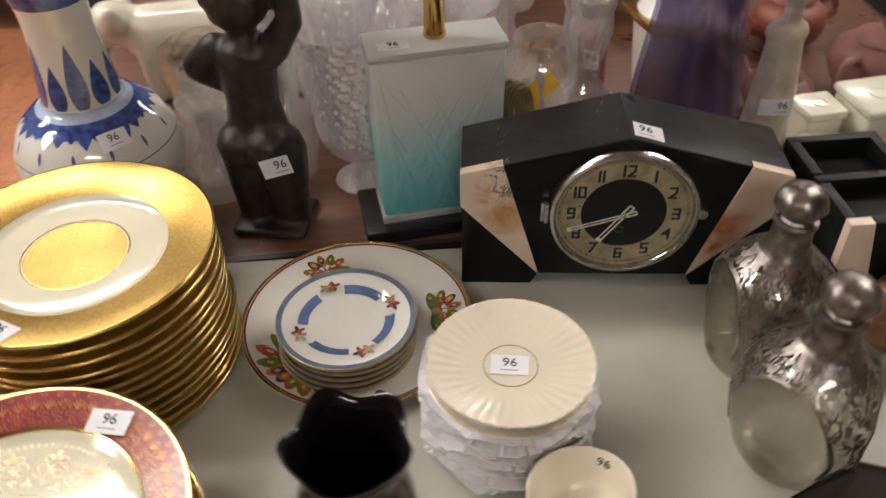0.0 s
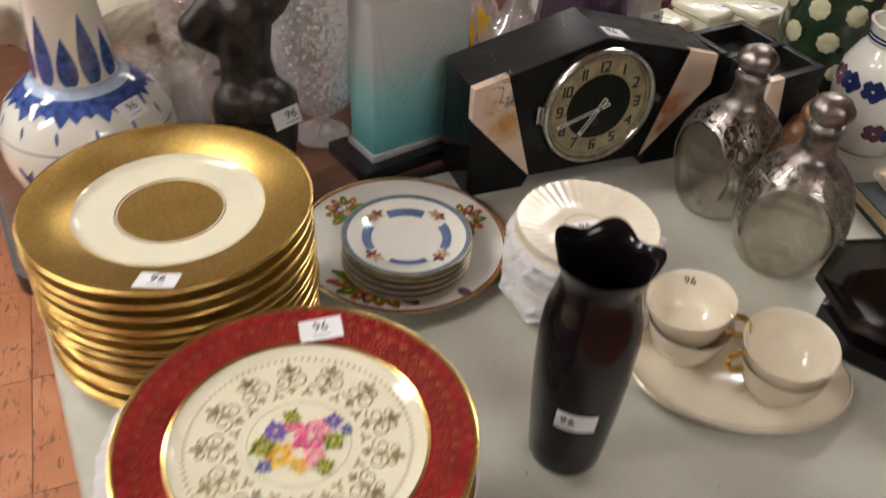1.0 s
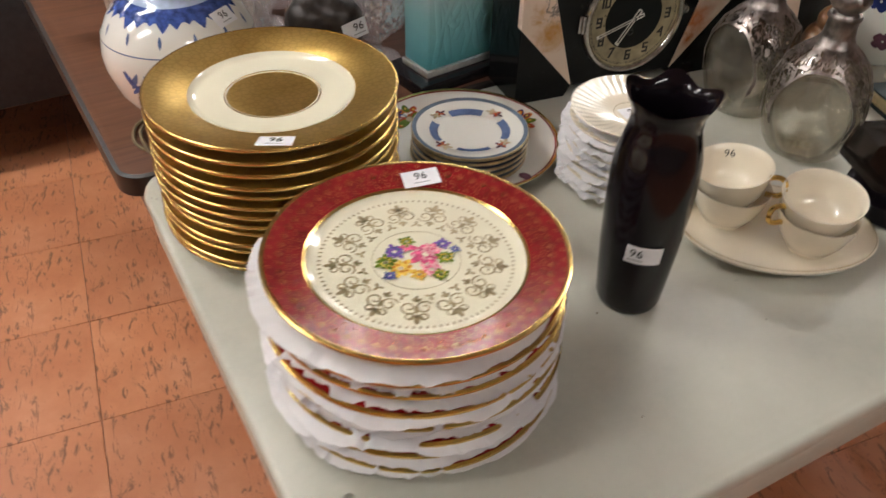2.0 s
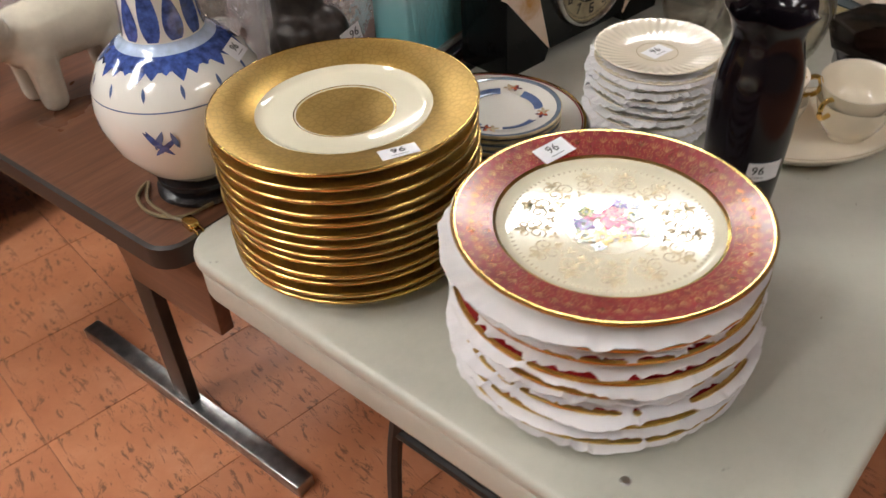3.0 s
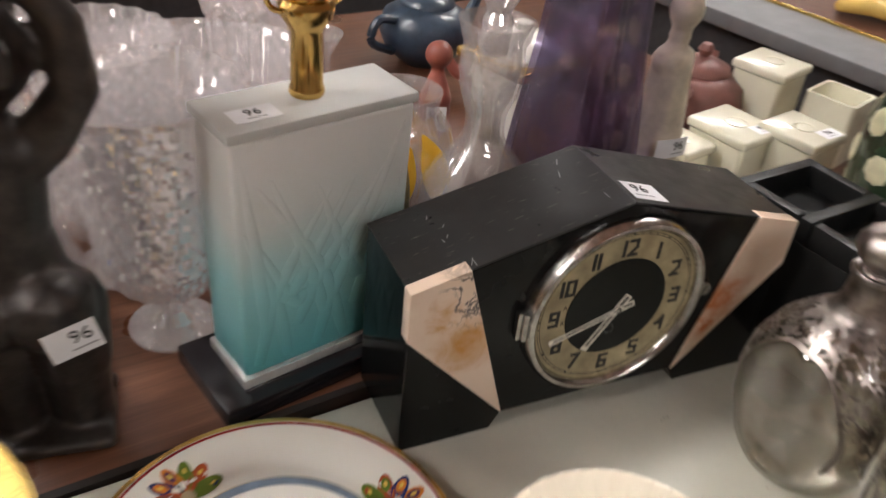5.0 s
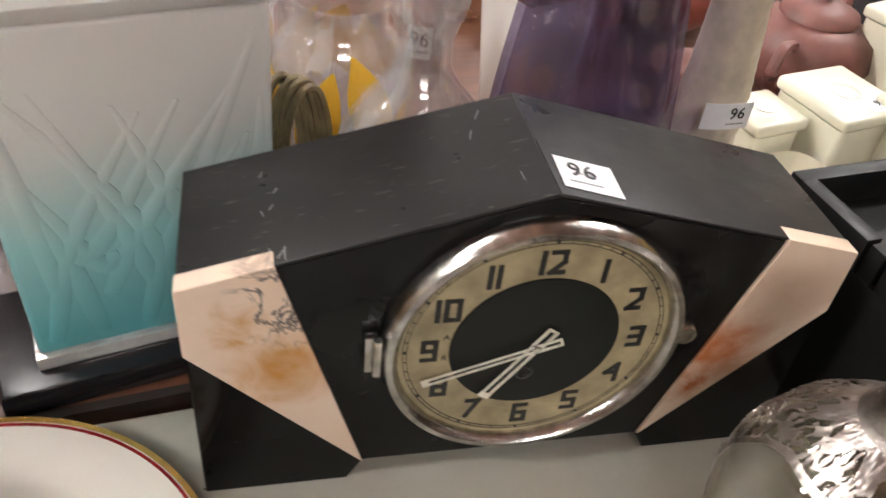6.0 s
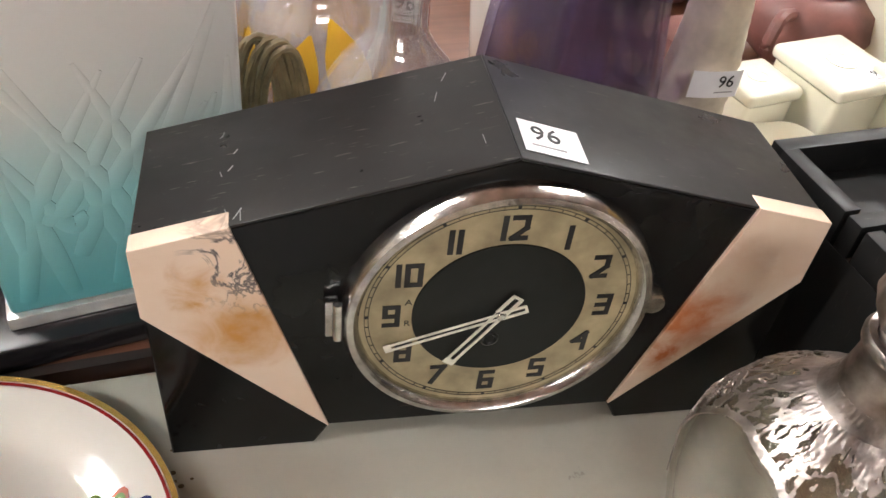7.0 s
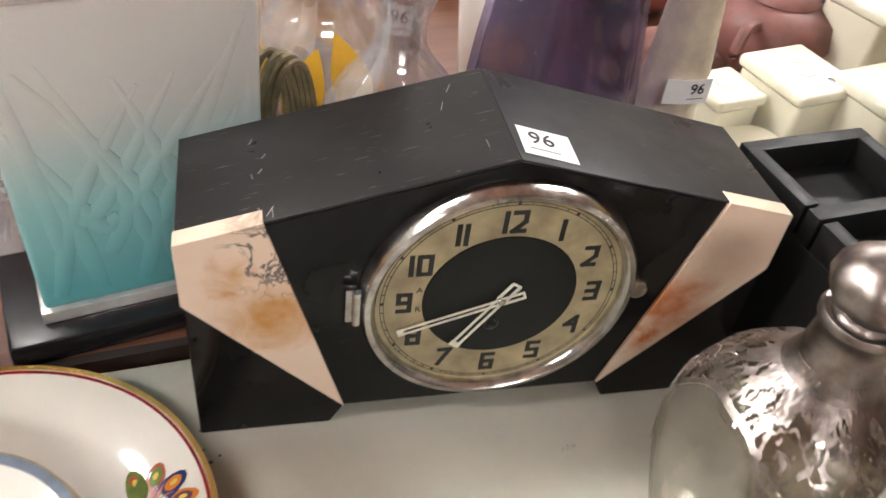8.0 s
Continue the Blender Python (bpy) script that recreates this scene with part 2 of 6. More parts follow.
MAT = dict(
    gold=make_gold(),
    goldline=surface("bright_gilding", (0.76, 0.54, 0.18), 0.22, 1.0, 0.15, 60, 0.04),
    cream=surface("cream_glaze", (0.80, 0.75, 0.58), 0.10, 0, 0.04, 12, 0.01, 0.5),
    ivoryglaze=surface("ivory_glaze", (0.79, 0.71, 0.57), 0.12, 0, 0.05, 14, 0.015, 0.5),
    white=surface("white_porcelain", (0.80, 0.78, 0.72), 0.10, 0, 0.03, 12, 0.01, 0.5),
    red=surface("oxblood_enamel", (0.235, 0.013, 0.014), 0.24, 0, 0.25, 50, 0.10, 0.1),
    foam=surface("white_foam_sheet", (0.72, 0.70, 0.715), 0.75, 0, 0.04, 40, 0.25),
    blackglass=surface("black_amethyst_glass", (0.006, 0.004, 0.006), 0.14, 0, 0.3, 20, 0.01, 0.0, spec=0.35),
    bmarble=make_black_marble("black_marble", 0.07, 0.18, 0.06),
    # tone 2.8 puts the roof's grey ceiling sheen partly into its colour
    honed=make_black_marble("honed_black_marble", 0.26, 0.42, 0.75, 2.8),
    mattmarble=make_black_marble("matt_black_marble", 0.34, 0.50, 0.15, 1.3),
    pmarble=make_marble(),
    chrome=surface("worn_chromed_steel", (0.56, 0.55, 0.53), 0.22, 1.0, 0.35, 90, 0.25),
    handsilver=surface("dull_silvered_hand", (0.80, 0.77, 0.68), 0.38, 0.3, 0.15, 200, 0.0),
    dialcream=surface("aged_dial", (0.37, 0.31, 0.185), 0.40, 0, 0.34, 45, 0.05),
    dialblack=surface("satin_black_dial", (0.010, 0.011, 0.010), 0.4, 0, 0.2, 40, 0.03, spec=0.2),
    ink=surface("black_ink", (0.012, 0.012, 0.012), 0.5, 0, 0.1, 60, 0.0),
    greyink=surface("grey_ink", (0.30, 0.30, 0.31), 0.6, 0, 0.1, 60, 0.0),
    paper=surface("white_sticker_paper", (0.82, 0.82, 0.84), 0.55, 0, 0.03, 80, 0.03),
    silver=surface("tarnished_silver", (0.30, 0.265, 0.245), 0.36, 1.0, 0.55, 60, 0.35, fine=260),
    brass=surface("polished_brass", (0.68, 0.46, 0.15), 0.18, 1.0, 0.15, 40, 0.04),
    bronze=surface("dark_bronze", (0.042, 0.034, 0.030), 0.42, 0.3, 0.5, 60, 0.5, fine=220),
    laminate=make_laminate(),
    tabletop=make_tabletop(),
    floor=make_floor(),
    grout=surface("tile_joint", (0.10, 0.05, 0.035), 0.8, 0, 0.2, 30, 0.1),
    edge=surface("black_vinyl_edge", (0.018, 0.015, 0.014), 0.4, 0, 0.3, 30, 0.1),
    steel=surface("brushed_steel", (0.42, 0.41, 0.40), 0.3, 1.0, 0.25, 40, 0.1),
    blacksteel=surface("black_painted_steel", (0.02, 0.019, 0.018), 0.38, 0.2, 0.3, 40, 0.08),
    blackwood=surface("black_lacquered_wood", (0.013, 0.011, 0.013), 0.25, 0, 0.3, 30, 0.06),
    teal=make_teal(),
    frost=surface("frosted_clear_glass", (0.70, 0.70, 0.68), 0.42, 0, 0.06, 30, 0.1, trans=0.35),
    crystal=glassy("cut_crystal", (0.99, 0.97, 0.98), 0.60, 0.01, 0.58, 0.0, 75, 0.30),
    clear=glassy("clear_glass", (0.99, 0.98, 0.98), 0.74, 0.01, 0.36, 0.0, 60, 0.11),
    smokeglass=glassy("smoky_glass", (0.16, 0.15, 0.15), 0.30, 0.03, 0.0),
    bottleglass=glassy("greyish_bottle_glass", (0.95, 0.94, 0.905), 0.66, 0.01, 0.0, 0.0, 60, 0.09),
    amber=glassy("amber_glass", (0.98, 0.60, 0.05), 0.30, 0.05, 0.70, 0.4),
    purple=glassy("purple_glass", (0.66, 0.62, 0.76), 0.74, 0.02, 0.05, 0.0, 60, 0.04),
    cobalt=surface("cobalt_brushwork", (0.05, 0.09, 0.30), 0.12, 0, 0.6, 120, 0.02, 0.5),
    paleblue=surface("pale_blue_glaze", (0.45, 0.55, 0.72), 0.12, 0, 0.2, 60, 0.02, 0.5),
    clay=surface("purple_clay", (0.19, 0.078, 0.066), 0.5, 0, 0.2, 40, 0.12),
    redclay=surface("red_clay", (0.25, 0.07, 0.05), 0.45, 0, 0.2, 40, 0.12),
    ivory=surface("ivory_resin", (0.56, 0.49, 0.38), 0.4, 0, 0.25, 30, 0.15),
    pig=surface("ivory_crackle_glaze", (0.62, 0.57, 0.46), 0.25, 0, 0.2, 14, 0.06, 0.3),
    creambox=surface("cream_earthenware", (0.80, 0.77, 0.62), 0.22, 0, 0.06, 14, 0.03, 0.3),
    green=surface("dark_green_glaze", (0.022, 0.040, 0.020), 0.2, 0, 0.4, 40, 0.15, 0.4),
    daisy=surface("cream_relief_glaze", (0.58, 0.55, 0.36), 0.3, 0, 0.15, 60, 0.2),
    yellow=surface("mustard_glaze", (0.66, 0.45, 0.12), 0.2, 0, 0.12, 20, 0.03, 0.3),
    navy=surface("navy_glaze", (0.02, 0.03, 0.12), 0.15, 0, 0.3, 60, 0.02, 0.4),
    rust=surface("rust_red_glaze", (0.42, 0.09, 0.03), 0.2, 0, 0.3, 60, 0.02, 0.3),
    leafgreen=surface("olive_green_glaze", (0.14, 0.20, 0.03), 0.2, 0, 0.3, 60, 0.02, 0.3),
    orange=surface("orange_glaze", (0.62, 0.20, 0.03), 0.2, 0, 0.2, 60, 0.02, 0.3),
    dullblue=surface("dull_slate_blue_glaze", (0.035, 0.055, 0.085), 0.35, 0, 0.3, 60, 0.05, 0.2),
    plum=surface("plum_glaze", (0.12, 0.05, 0.08), 0.2, 0, 0.3, 60, 0.02, 0.3),
    slate=surface("slate_blue_glaze", (0.15, 0.19, 0.25), 0.2, 0, 0.2, 70, 0.02, 0.3),
    sky=surface("steel_blue_glaze", (0.11, 0.16, 0.31), 0.2, 0, 0.2, 70, 0.02, 0.3),
    pink=surface("rose_pink_enamel", (0.72, 0.12, 0.25), 0.25, 0, 0.35, 160, 0.0),
    rose=surface("pale_rose_enamel", (0.80, 0.38, 0.42), 0.25, 0, 0.25, 160, 0.0),
    violet=surface("violet_enamel", (0.22, 0.12, 0.42), 0.25, 0, 0.3, 160, 0.0),
    lemon=surface("yellow_enamel", (0.75, 0.52, 0.10), 0.25, 0, 0.25, 160, 0.0),
    lace=surface("worn_gold_lace", (0.42, 0.34, 0.20), 0.34, 0.4, 0.3, 90, 0.0),
    # Pale half-metal tone stands in for lamplight caught by the clear foot.
    litglass=surface("bright_lit_rippled_glass", (0.74, 0.73, 0.71), 0.16, 0.45, 0.15, 60, 0.9, fine=120),
    rimgold=surface("gold_filigree", (0.46, 0.19, 0.06), 0.28, 0.85, 0.3, 90, 0.0),
    darkcloth=surface("charcoal_cloth", (0.025, 0.023, 0.025), 0.85, 0, 0.3, 50, 0.3),
    greyboard=surface("grey_painted_board", (0.13, 0.13, 0.135), 0.5, 0, 0.15, 20, 0.1),
    wall=surface("hall_wall_paint", (0.26, 0.23, 0.20), 0.8, 0, 0.06, 3, 0.05),
    ceil=surface("ceiling_board", (0.42, 0.40, 0.37), 0.9, 0, 0.05, 6, 0.2),
    bookcover=surface("dark_teal_book_cloth", (0.02, 0.035, 0.04), 0.6, 0, 0.3, 40, 0.2),
    pages=surface("yellowed_pages", (0.62, 0.50, 0.28), 0.8, 0, 0.15, 200, 0.3),
    framewood=surface("pale_frame_wood", (0.55, 0.47, 0.36), 0.4, 0, 0.15, 30, 0.1),
    cord=surface("brown_gold_cord", (0.16, 0.12, 0.06), 0.5, 0, 0.3, 80, 0.3),
    brownball=surface("brown_agate", (0.22, 0.11, 0.05), 0.3, 0, 0.5, 60, 0.1),
)
glow, gnt, gb, gl = shader("lit_diffuser")
setv(gb, color=(0.9, 0.88, 0.84, 1))
gb.inputs["Emission Color"].default_value = (1.0, 0.95, 0.865, 1)
gb.inputs["Emission Strength"].default_value = LAMP_GLOW


# ---- building helpers ----
def thing(name, label, category, loc=(0, 0, 0), rz=0.0, group="", kind="", rx=0.0, ry=0.0):
    e = new(name)
    e.matrix_basis = pose(*loc, rx, ry, rz)
    e.empty_display_size = 0.02
    return tagged(e, label, category, group, kind)


def mesh_of(bm, name, angle=35):
    me = bpy.data.meshes.new(name)
    bmesh.ops.recalc_face_normals(bm, faces=bm.faces)
    bm.to_mesh(me)
    bm.free()
    me.shade_smooth()
    me.set_sharp_from_angle(angle=radians(angle))
    return me


def part(name, bm, material, parent=None, label="", at=None, angle=35, kind=""):
    """Links a bmesh or a mesh as one object under a thing or a part."""
    me = bm if isinstance(bm, bpy.types.Mesh) else mesh_of(bm, name, angle)
    if not me.materials:
        me.materials.append(MAT[material] if isinstance(material, str) else material)
    o = new(name, me)
    o.parent = parent
    if at is not None:
        o.matrix_basis = at
    return tagged(o, label, kind=kind)


def solo(name, bm, material, label, category, at, group="", kind="", angle=35):
    o = part(name, bm, material, None, "", at, angle)
    return tagged(o, label, category, group, kind)


def lathe(profile, n=64, closed=False, shape=None, bm=None, at=None):
    """A profile of (radius, height) turned about z. shape(a, r, z) may bend each point."""
    bm = bm or bmesh.new()
    rings = []
    for r, z in profile:
        if r < 1e-6:
            v = bm.verts.new((0, 0, z))
            rings.append([v] * n)
            continue
        ring = []
        for k in range(n):
            a = 2 * math.pi * k / n
            rr, zz = shape(a, r, z) if shape else (r, z)
            ring.append(bm.verts.new((rr * math.cos(a), rr * math.sin(a), zz)))
        rings.append(ring)
    pairs = list(zip(rings, rings[1:])) + ([(rings[-1], rings[0])] if closed else [])
    for lo, hi in pairs:
        for k in range(n):
            q = [lo[k], lo[(k + 1) % n], hi[(k + 1) % n], hi[k]]
            q = [v for i, v in enumerate(q) if v not in q[:i]]
            if len(q) > 2:
                bm.faces.new(q)
    if at:
        bmesh.ops.transform(bm, matrix=at, verts=[v for ring in rings for v in set(ring)])
    return bm


def box(w, d, h, bevel=0.002, bm=None, at=None, seg=2):
    """A box centred on x and y that stands on z = 0."""
    own = bmesh.new()
    bmesh.ops.create_cube(own, size=1)
    bmesh.ops.transform(own, matrix=Matrix.Translation((0, 0, h / 2)) @ Matrix.Diagonal((w, d, h, 1)), verts=own.verts)
    if bevel:
        bmesh.ops.bevel(own, geom=own.edges[:], offset=bevel, segments=seg, affect="EDGES", profile=0.5)
    if at:
        bmesh.ops.transform(own, matrix=at, verts=own.verts)
    if bm is None:
        return own
    me = bpy.data.meshes.new("tmp")
    own.to_mesh(me)
    own.free()
    bm.from_mesh(me)
    bpy.data.meshes.remove(me)
    return bm


def prism(points, y0, y1, bevel=0.0015):
    """A polygon of (x, z), pushed from y0 to y1."""
    bm = bmesh.new()
    a = [bm.verts.new((x, y0, z)) for x, z in points]
    f = bm.faces.new(a)
    r = bmesh.ops.extrude_face_region(bm, geom=[f])
    bmesh.ops.translate(bm, vec=(0, y1 - y0, 0), verts=[v for v in r["geom"] if isinstance(v, bmesh.types.BMVert)])
    if bevel:
        bmesh.ops.bevel(bm, geom=bm.edges[:], offset=bevel, segments=2, affect="EDGES", profile=0.5)
    return bm


def slab(points, z0, z1, bevel=0.0):
    """A polygon of (x, y), pushed from z0 to z1."""
    bm = bmesh.new()
    f = bm.faces.new([bm.verts.new((x, y, z0)) for x, y in points])
    r = bmesh.ops.extrude_face_region(bm, geom=[f])
    bmesh.ops.translate(bm, vec=(0, 0, z1 - z0), verts=[v for v in r["geom"] if isinstance(v, bmesh.types.BMVert)])
    if bevel:
        bmesh.ops.bevel(bm, geom=bm.edges[:], offset=bevel, segments=3, affect="EDGES", profile=0.5)
    return bm


def round_rect(w, d, r, n=6):
    pts = []
    for cx, cy, a0 in ((w / 2 - r, d / 2 - r, 0), (-w / 2 + r, d / 2 - r, 90), (-w / 2 + r, -d / 2 + r, 180), (w / 2 - r, -d / 2 + r, 270)):
        for k in range(n + 1):
            a = radians(a0 + 90 * k / n)
            pts.append((cx + r * math.cos(a), cy + r * math.sin(a)))
    return pts


def tube(points, r, n=8, bm=None, closed=False, taper=None):
    """A round bar along points."""
    bm = bm or bmesh.new()
    pts = [Vector(p) for p in points]
    rings = []
    for i, p in enumerate(pts):
        d = (pts[min(i + 1, len(pts) - 1)] - pts[max(i - 1, 0)]).normalized() if not closed else (pts[(i + 1) % len(pts)] - pts[i - 1]).normalized()
        q = d.to_track_quat("Z", "Y")
        rr = r if taper is None else r * taper[i]
        rings.append([bm.verts.new(p + q @ Vector((rr * math.cos(2 * math.pi * k / n), rr * math.sin(2 * math.pi * k / n), 0))) for k in range(n)])
    for lo, hi in list(zip(rings, rings[1:])) + ([(rings[-1], rings[0])] if closed else []):
        for k in range(n):
            bm.faces.new((lo[k], lo[(k + 1) % n], hi[(k + 1) % n], hi[k]))
    if not closed:
        bm.faces.new(rings[0])
        bm.faces.new(rings[-1])
    return bm


def spline(points, n=40):
    """A smooth line of n points through the given ones."""
    p = [Vector(q) for q in points]
    p = [2 * p[0] - p[1]] + p + [2 * p[-1] - p[-2]]
    out = []
    for k in range(n):
        u = k / (n - 1) * (len(p) - 3)
        i = min(int(u), len(p) - 4)
        t = u - i
        a, b, c, d = p[i:i + 4]
        out.append(0.5 * (2 * b + (c - a) * t + (2 * a - 5 * b + 4 * c - d) * t * t + (3 * b - a - 3 * c + d) * t ** 3))
    return out


def ball(bm, c, r, s=(1, 1, 1), rot=None):
    m = Matrix.Translation(c) @ (rot or Matrix()) @ Matrix.Diagonal((r * s[0], r * s[1], r * s[2], 1))
    bmesh.ops.create_icosphere(bm, subdivisions=2, radius=1, matrix=m)


def limb(bm, a, b, ra, rb, steps=7):
    for k in range(steps + 1):
        t = k / steps
        ball(bm, Vector(a).lerp(Vector(b), t), ra + (rb - ra) * t)


def sculpt(name, bm, material, voxel=0.004, smooth=6):
    """Melts overlapping lumps into one skin."""
    me = bpy.data.meshes.new(name)
    bm.to_mesh(me)
    bm.free()
    tmp = new(name, me)
    r = tmp.modifiers.new("melt", "REMESH")
    r.mode, r.voxel_size, r.use_smooth_shade = "VOXEL", voxel, True
    if smooth:
        s = tmp.modifiers.new("soften", "SMOOTH")
        s.factor, s.iterations = 0.5, smooth
    done = bpy.data.meshes.new_from_object(tmp.evaluated_get(bpy.context.evaluated_depsgraph_get()))
    done.name = name
    bpy.data.objects.remove(tmp)
    done.materials.clear()
    done.materials.append(MAT[material])
    done.shade_smooth()
    return done


LETTERS = {}


DECO = {"1": ("bf",), "2": ("abdef",), "3": ("abfe", "cd"), "4": ("fb", "bcd"), "5": ("bacdfe",), "6": ("baefdc",), "7": ("abe",), "8": ("efbae", "cd"), "9": ("efbacd",), "0": ("abfea",)}
NODE = {"a": (0, 1), "b": (0.5, 1), "c": (0, 0.5), "d": (0.5, 0.5), "e": (0, 0), "f": (0.5, 0)}


def deco_number(text, high, stroke):
    """Squared numerals of flat bars, as on dials of the thirties."""
    bm = bmesh.new()
    wide = [0.0 if c == "1" else 0.5 for c in text]
    gap = 0.34
    x0 = -(sum(wide) + gap * (len(text) - 1)) / 2
    k = 0
    for c, w in zip(text, wide):
        for line in DECO[c]:
            for p, q in zip(line, line[1:]):
                a, b = (Vector(((NODE[s][0] + x0 - (0.5 if c == "1" else 0)) * high, (NODE[s][1] - 0.5) * high, 0)) for s in (p, q))
                along = b - a
                k += 1
                box(along.length + stroke * 0.96, stroke, 0.0003, 0, bm, Matrix.Translation((a + b) / 2 + Vector((0, 0, 0.00001 * k))) @ Matrix.Rotation(math.atan2(along.y, along.x), 4, "Z"))
        x0 += w + gap
    return bm


def lettering(text, size, thick=0.0002, fat=0.0):
    if (text, size) not in LETTERS:
        cu = bpy.data.curves.new("letters", "FONT")
        cu.body, cu.size, cu.align_x, cu.align_y, cu.extrude, cu.resolution_u = text, size, "CENTER", "CENTER", thick, 2
        cu.offset = fat
        tmp = new("letters", cu)
        LETTERS[text, size] = bpy.data.meshes.new_from_object(tmp.evaluated_get(bpy.context.evaluated_depsgraph_get()))
        bpy.data.objects.remove(tmp)
    return LETTERS[text, size].copy()


def sticker(parent, at, w=0.037, d=0.023, offset=0.0, bend=0.0):
    """A white lot label with its number, face along local z."""
    bm = bmesh.new()
    nx = 8
    def up(x):
        return -bend * x * x
    grid = [[bm.verts.new((x, y, up(x) + h)) for x in [w * (i / nx - 0.5) for i in range(nx + 1)]] for y, h in ((-d / 2, 0.0), (-d / 2, 0.0003), (d / 2, 0.0003), (d / 2, 0.0))]
    for a, b in zip(grid, grid[1:]):
        for i in range(nx):
            bm.faces.new((a[i], a[i + 1], b[i + 1], b[i]))
    s = part("lot_label", bm, "paper", parent, "white paper lot label", at)
    part("number", lettering("96", d * 0.62), "ink", s, "", Matrix.Translation((offset, d * 0.1, 0.0006 + up(offset) + bend * 0.00003)) @ Matrix.Rotation(math.atan(2 * bend * offset), 4, "Y"))
    part("small_print", box(d * 0.7, d * 0.045, 0.0002, 0), "greyink", s, "", Matrix.Translation((offset, -d * 0.28, 0.0004 + up(offset) + bend * 0.00003)) @ Matrix.Rotation(math.atan(2 * bend * offset), 4, "Y"))
    return s


def face_to(loc, normal, up):
    """A pose whose z looks along normal and whose y is near up."""
    z = Vector(normal).normalized()
    x = Vector(up).cross(z).normalized()
    y = z.cross(x)
    m = Matrix((x, y, z)).transposed().to_4x4()
    m.translation = loc
    return m

# ---- the hall ----
def hall():
    x0, x1, y0, y1 = -4.2, 5.0, -4.0, 5.2
    base = solo("floor", slab([(x0, y0), (x1, y0), (x1, y1), (x0, y1)], -0.1, -0.004), "grout", "dark joints under the vinyl floor", "floor", Matrix(), kind="structure")
    for name, pts in (("wall_north", [(x0, y1), (x1, y1), (x1, y1 + 0.15), (x0, y1 + 0.15)]), ("wall_south", [(x0, y0 - 0.15), (x1, y0 - 0.15), (x1, y0), (x0, y0)]),
                      ("wall_east", [(x1, y0 - 0.15), (x1 + 0.15, y0 - 0.15), (x1 + 0.15, y1 + 0.15), (x1, y1 + 0.15)]),
                      ("wall_west", [(x0 - 0.15, y0 - 0.15), (x0, y0 - 0.15), (x0, y1 + 0.15), (x0 - 0.15, y1 + 0.15)])):
        solo(name, slab(pts, -0.1, CEILING), "wall", "plain beige painted hall wall", "wall", Matrix(), kind="structure")
    solo("ceiling", slab([(x0, y0), (x1, y0), (x1, y1), (x0, y1)], CEILING, CEILING + 0.1), "ceil", "pale ceiling board", "ceiling", Matrix(), kind="structure")
    return base


def ceiling_light(x, y, rz=0.0):
    e = thing("ceiling_light", "long white fluorescent ceiling light", "ceiling light", (x, y, CEILING), rz, "fluorescent ceiling lights")
    bm = bmesh.new()
    for sx, sy, w, d in ((0, 0.16, 1.24, 0.02), (0, -0.16, 1.24, 0.02), (0.61, 0, 0.02, 0.30), (-0.61, 0, 0.02, 0.30)):
        box(w, d, 0.05, 0.002, bm, Matrix.Translation((sx, sy, -0.052)))
    part("frame", bm, "white", e)
    part("diffuser", box(1.20, 0.29, 0.02, 0.002, None, Matrix.Translation((0, 0, -0.035))), glow, e)
    return e


FLOOR = hall()
first_light = ceiling_light(-1.5, 0.75)
# (0.2, -2.6), (-2.6, -0.5), (-3.0, 0.75): unseen, added to brighten fronts and aisle
for x, y in ((1.9, 1.0), (0.2, -2.6), (-2.6, -0.5), (1.5, 3.4), (-2.6, 2.9), (3.2, 3.2), (-3.0, 0.75)):
    copy_thing(first_light, pose(x, y, CEILING))

# ---- tables ----
LIGHT_TURN, DARK_TURN = 6.5, 8.7
TOP, DTOP = 0.74, 0.735


def light_table():
    c, s = math.cos(radians(LIGHT_TURN)), math.sin(radians(LIGHT_TURN))
    cu, cv = (-0.544 + 0.986) / 2, (-0.65 + 0.07) / 2
    e = thing("folding_table", "pale grey plastic folding table with rounded corners", "table", (cu * c - cv * s, cu * s + cv * c, 0), LIGHT_TURN)
    part("tabletop", slab(round_rect(1.53, 0.72, 0.055, 8), TOP - 0.022, TOP, 0.008), "tabletop", e)
    part("skirt", slab(round_rect(1.522, 0.712, 0.052, 8), TOP - 0.066, TOP - 0.0225, 0.008), "tabletop", e)
    for sx in (-1, 1):
        for sy in (-1, 1):
            p = [(sx * 0.42, sy * 0.22, TOP - 0.067), (sx * 0.48, sy * 0.24, 0.55), (sx * 0.54, sy * 0.27, 0.25), (sx * 0.56, sy * 0.28, 0.0)]
            part("leg", tube(spline(p, 14), 0.0135), "blacksteel", e)
        part("crossbar", tube([(sx * 0.54, -0.27, 0.25), (sx * 0.54, 0.27, 0.25)], 0.010), "blacksteel", e)
    for bx, by in ((-0.715, 0.215), (-0.715, -0.215)):
        part("rivet", lathe([(0.0, 0.0012), (0.004, 0.001), (0.005, 0.0)], 12), "steel", e, "", Matrix.Translation((bx, by, TOP)))
    return e


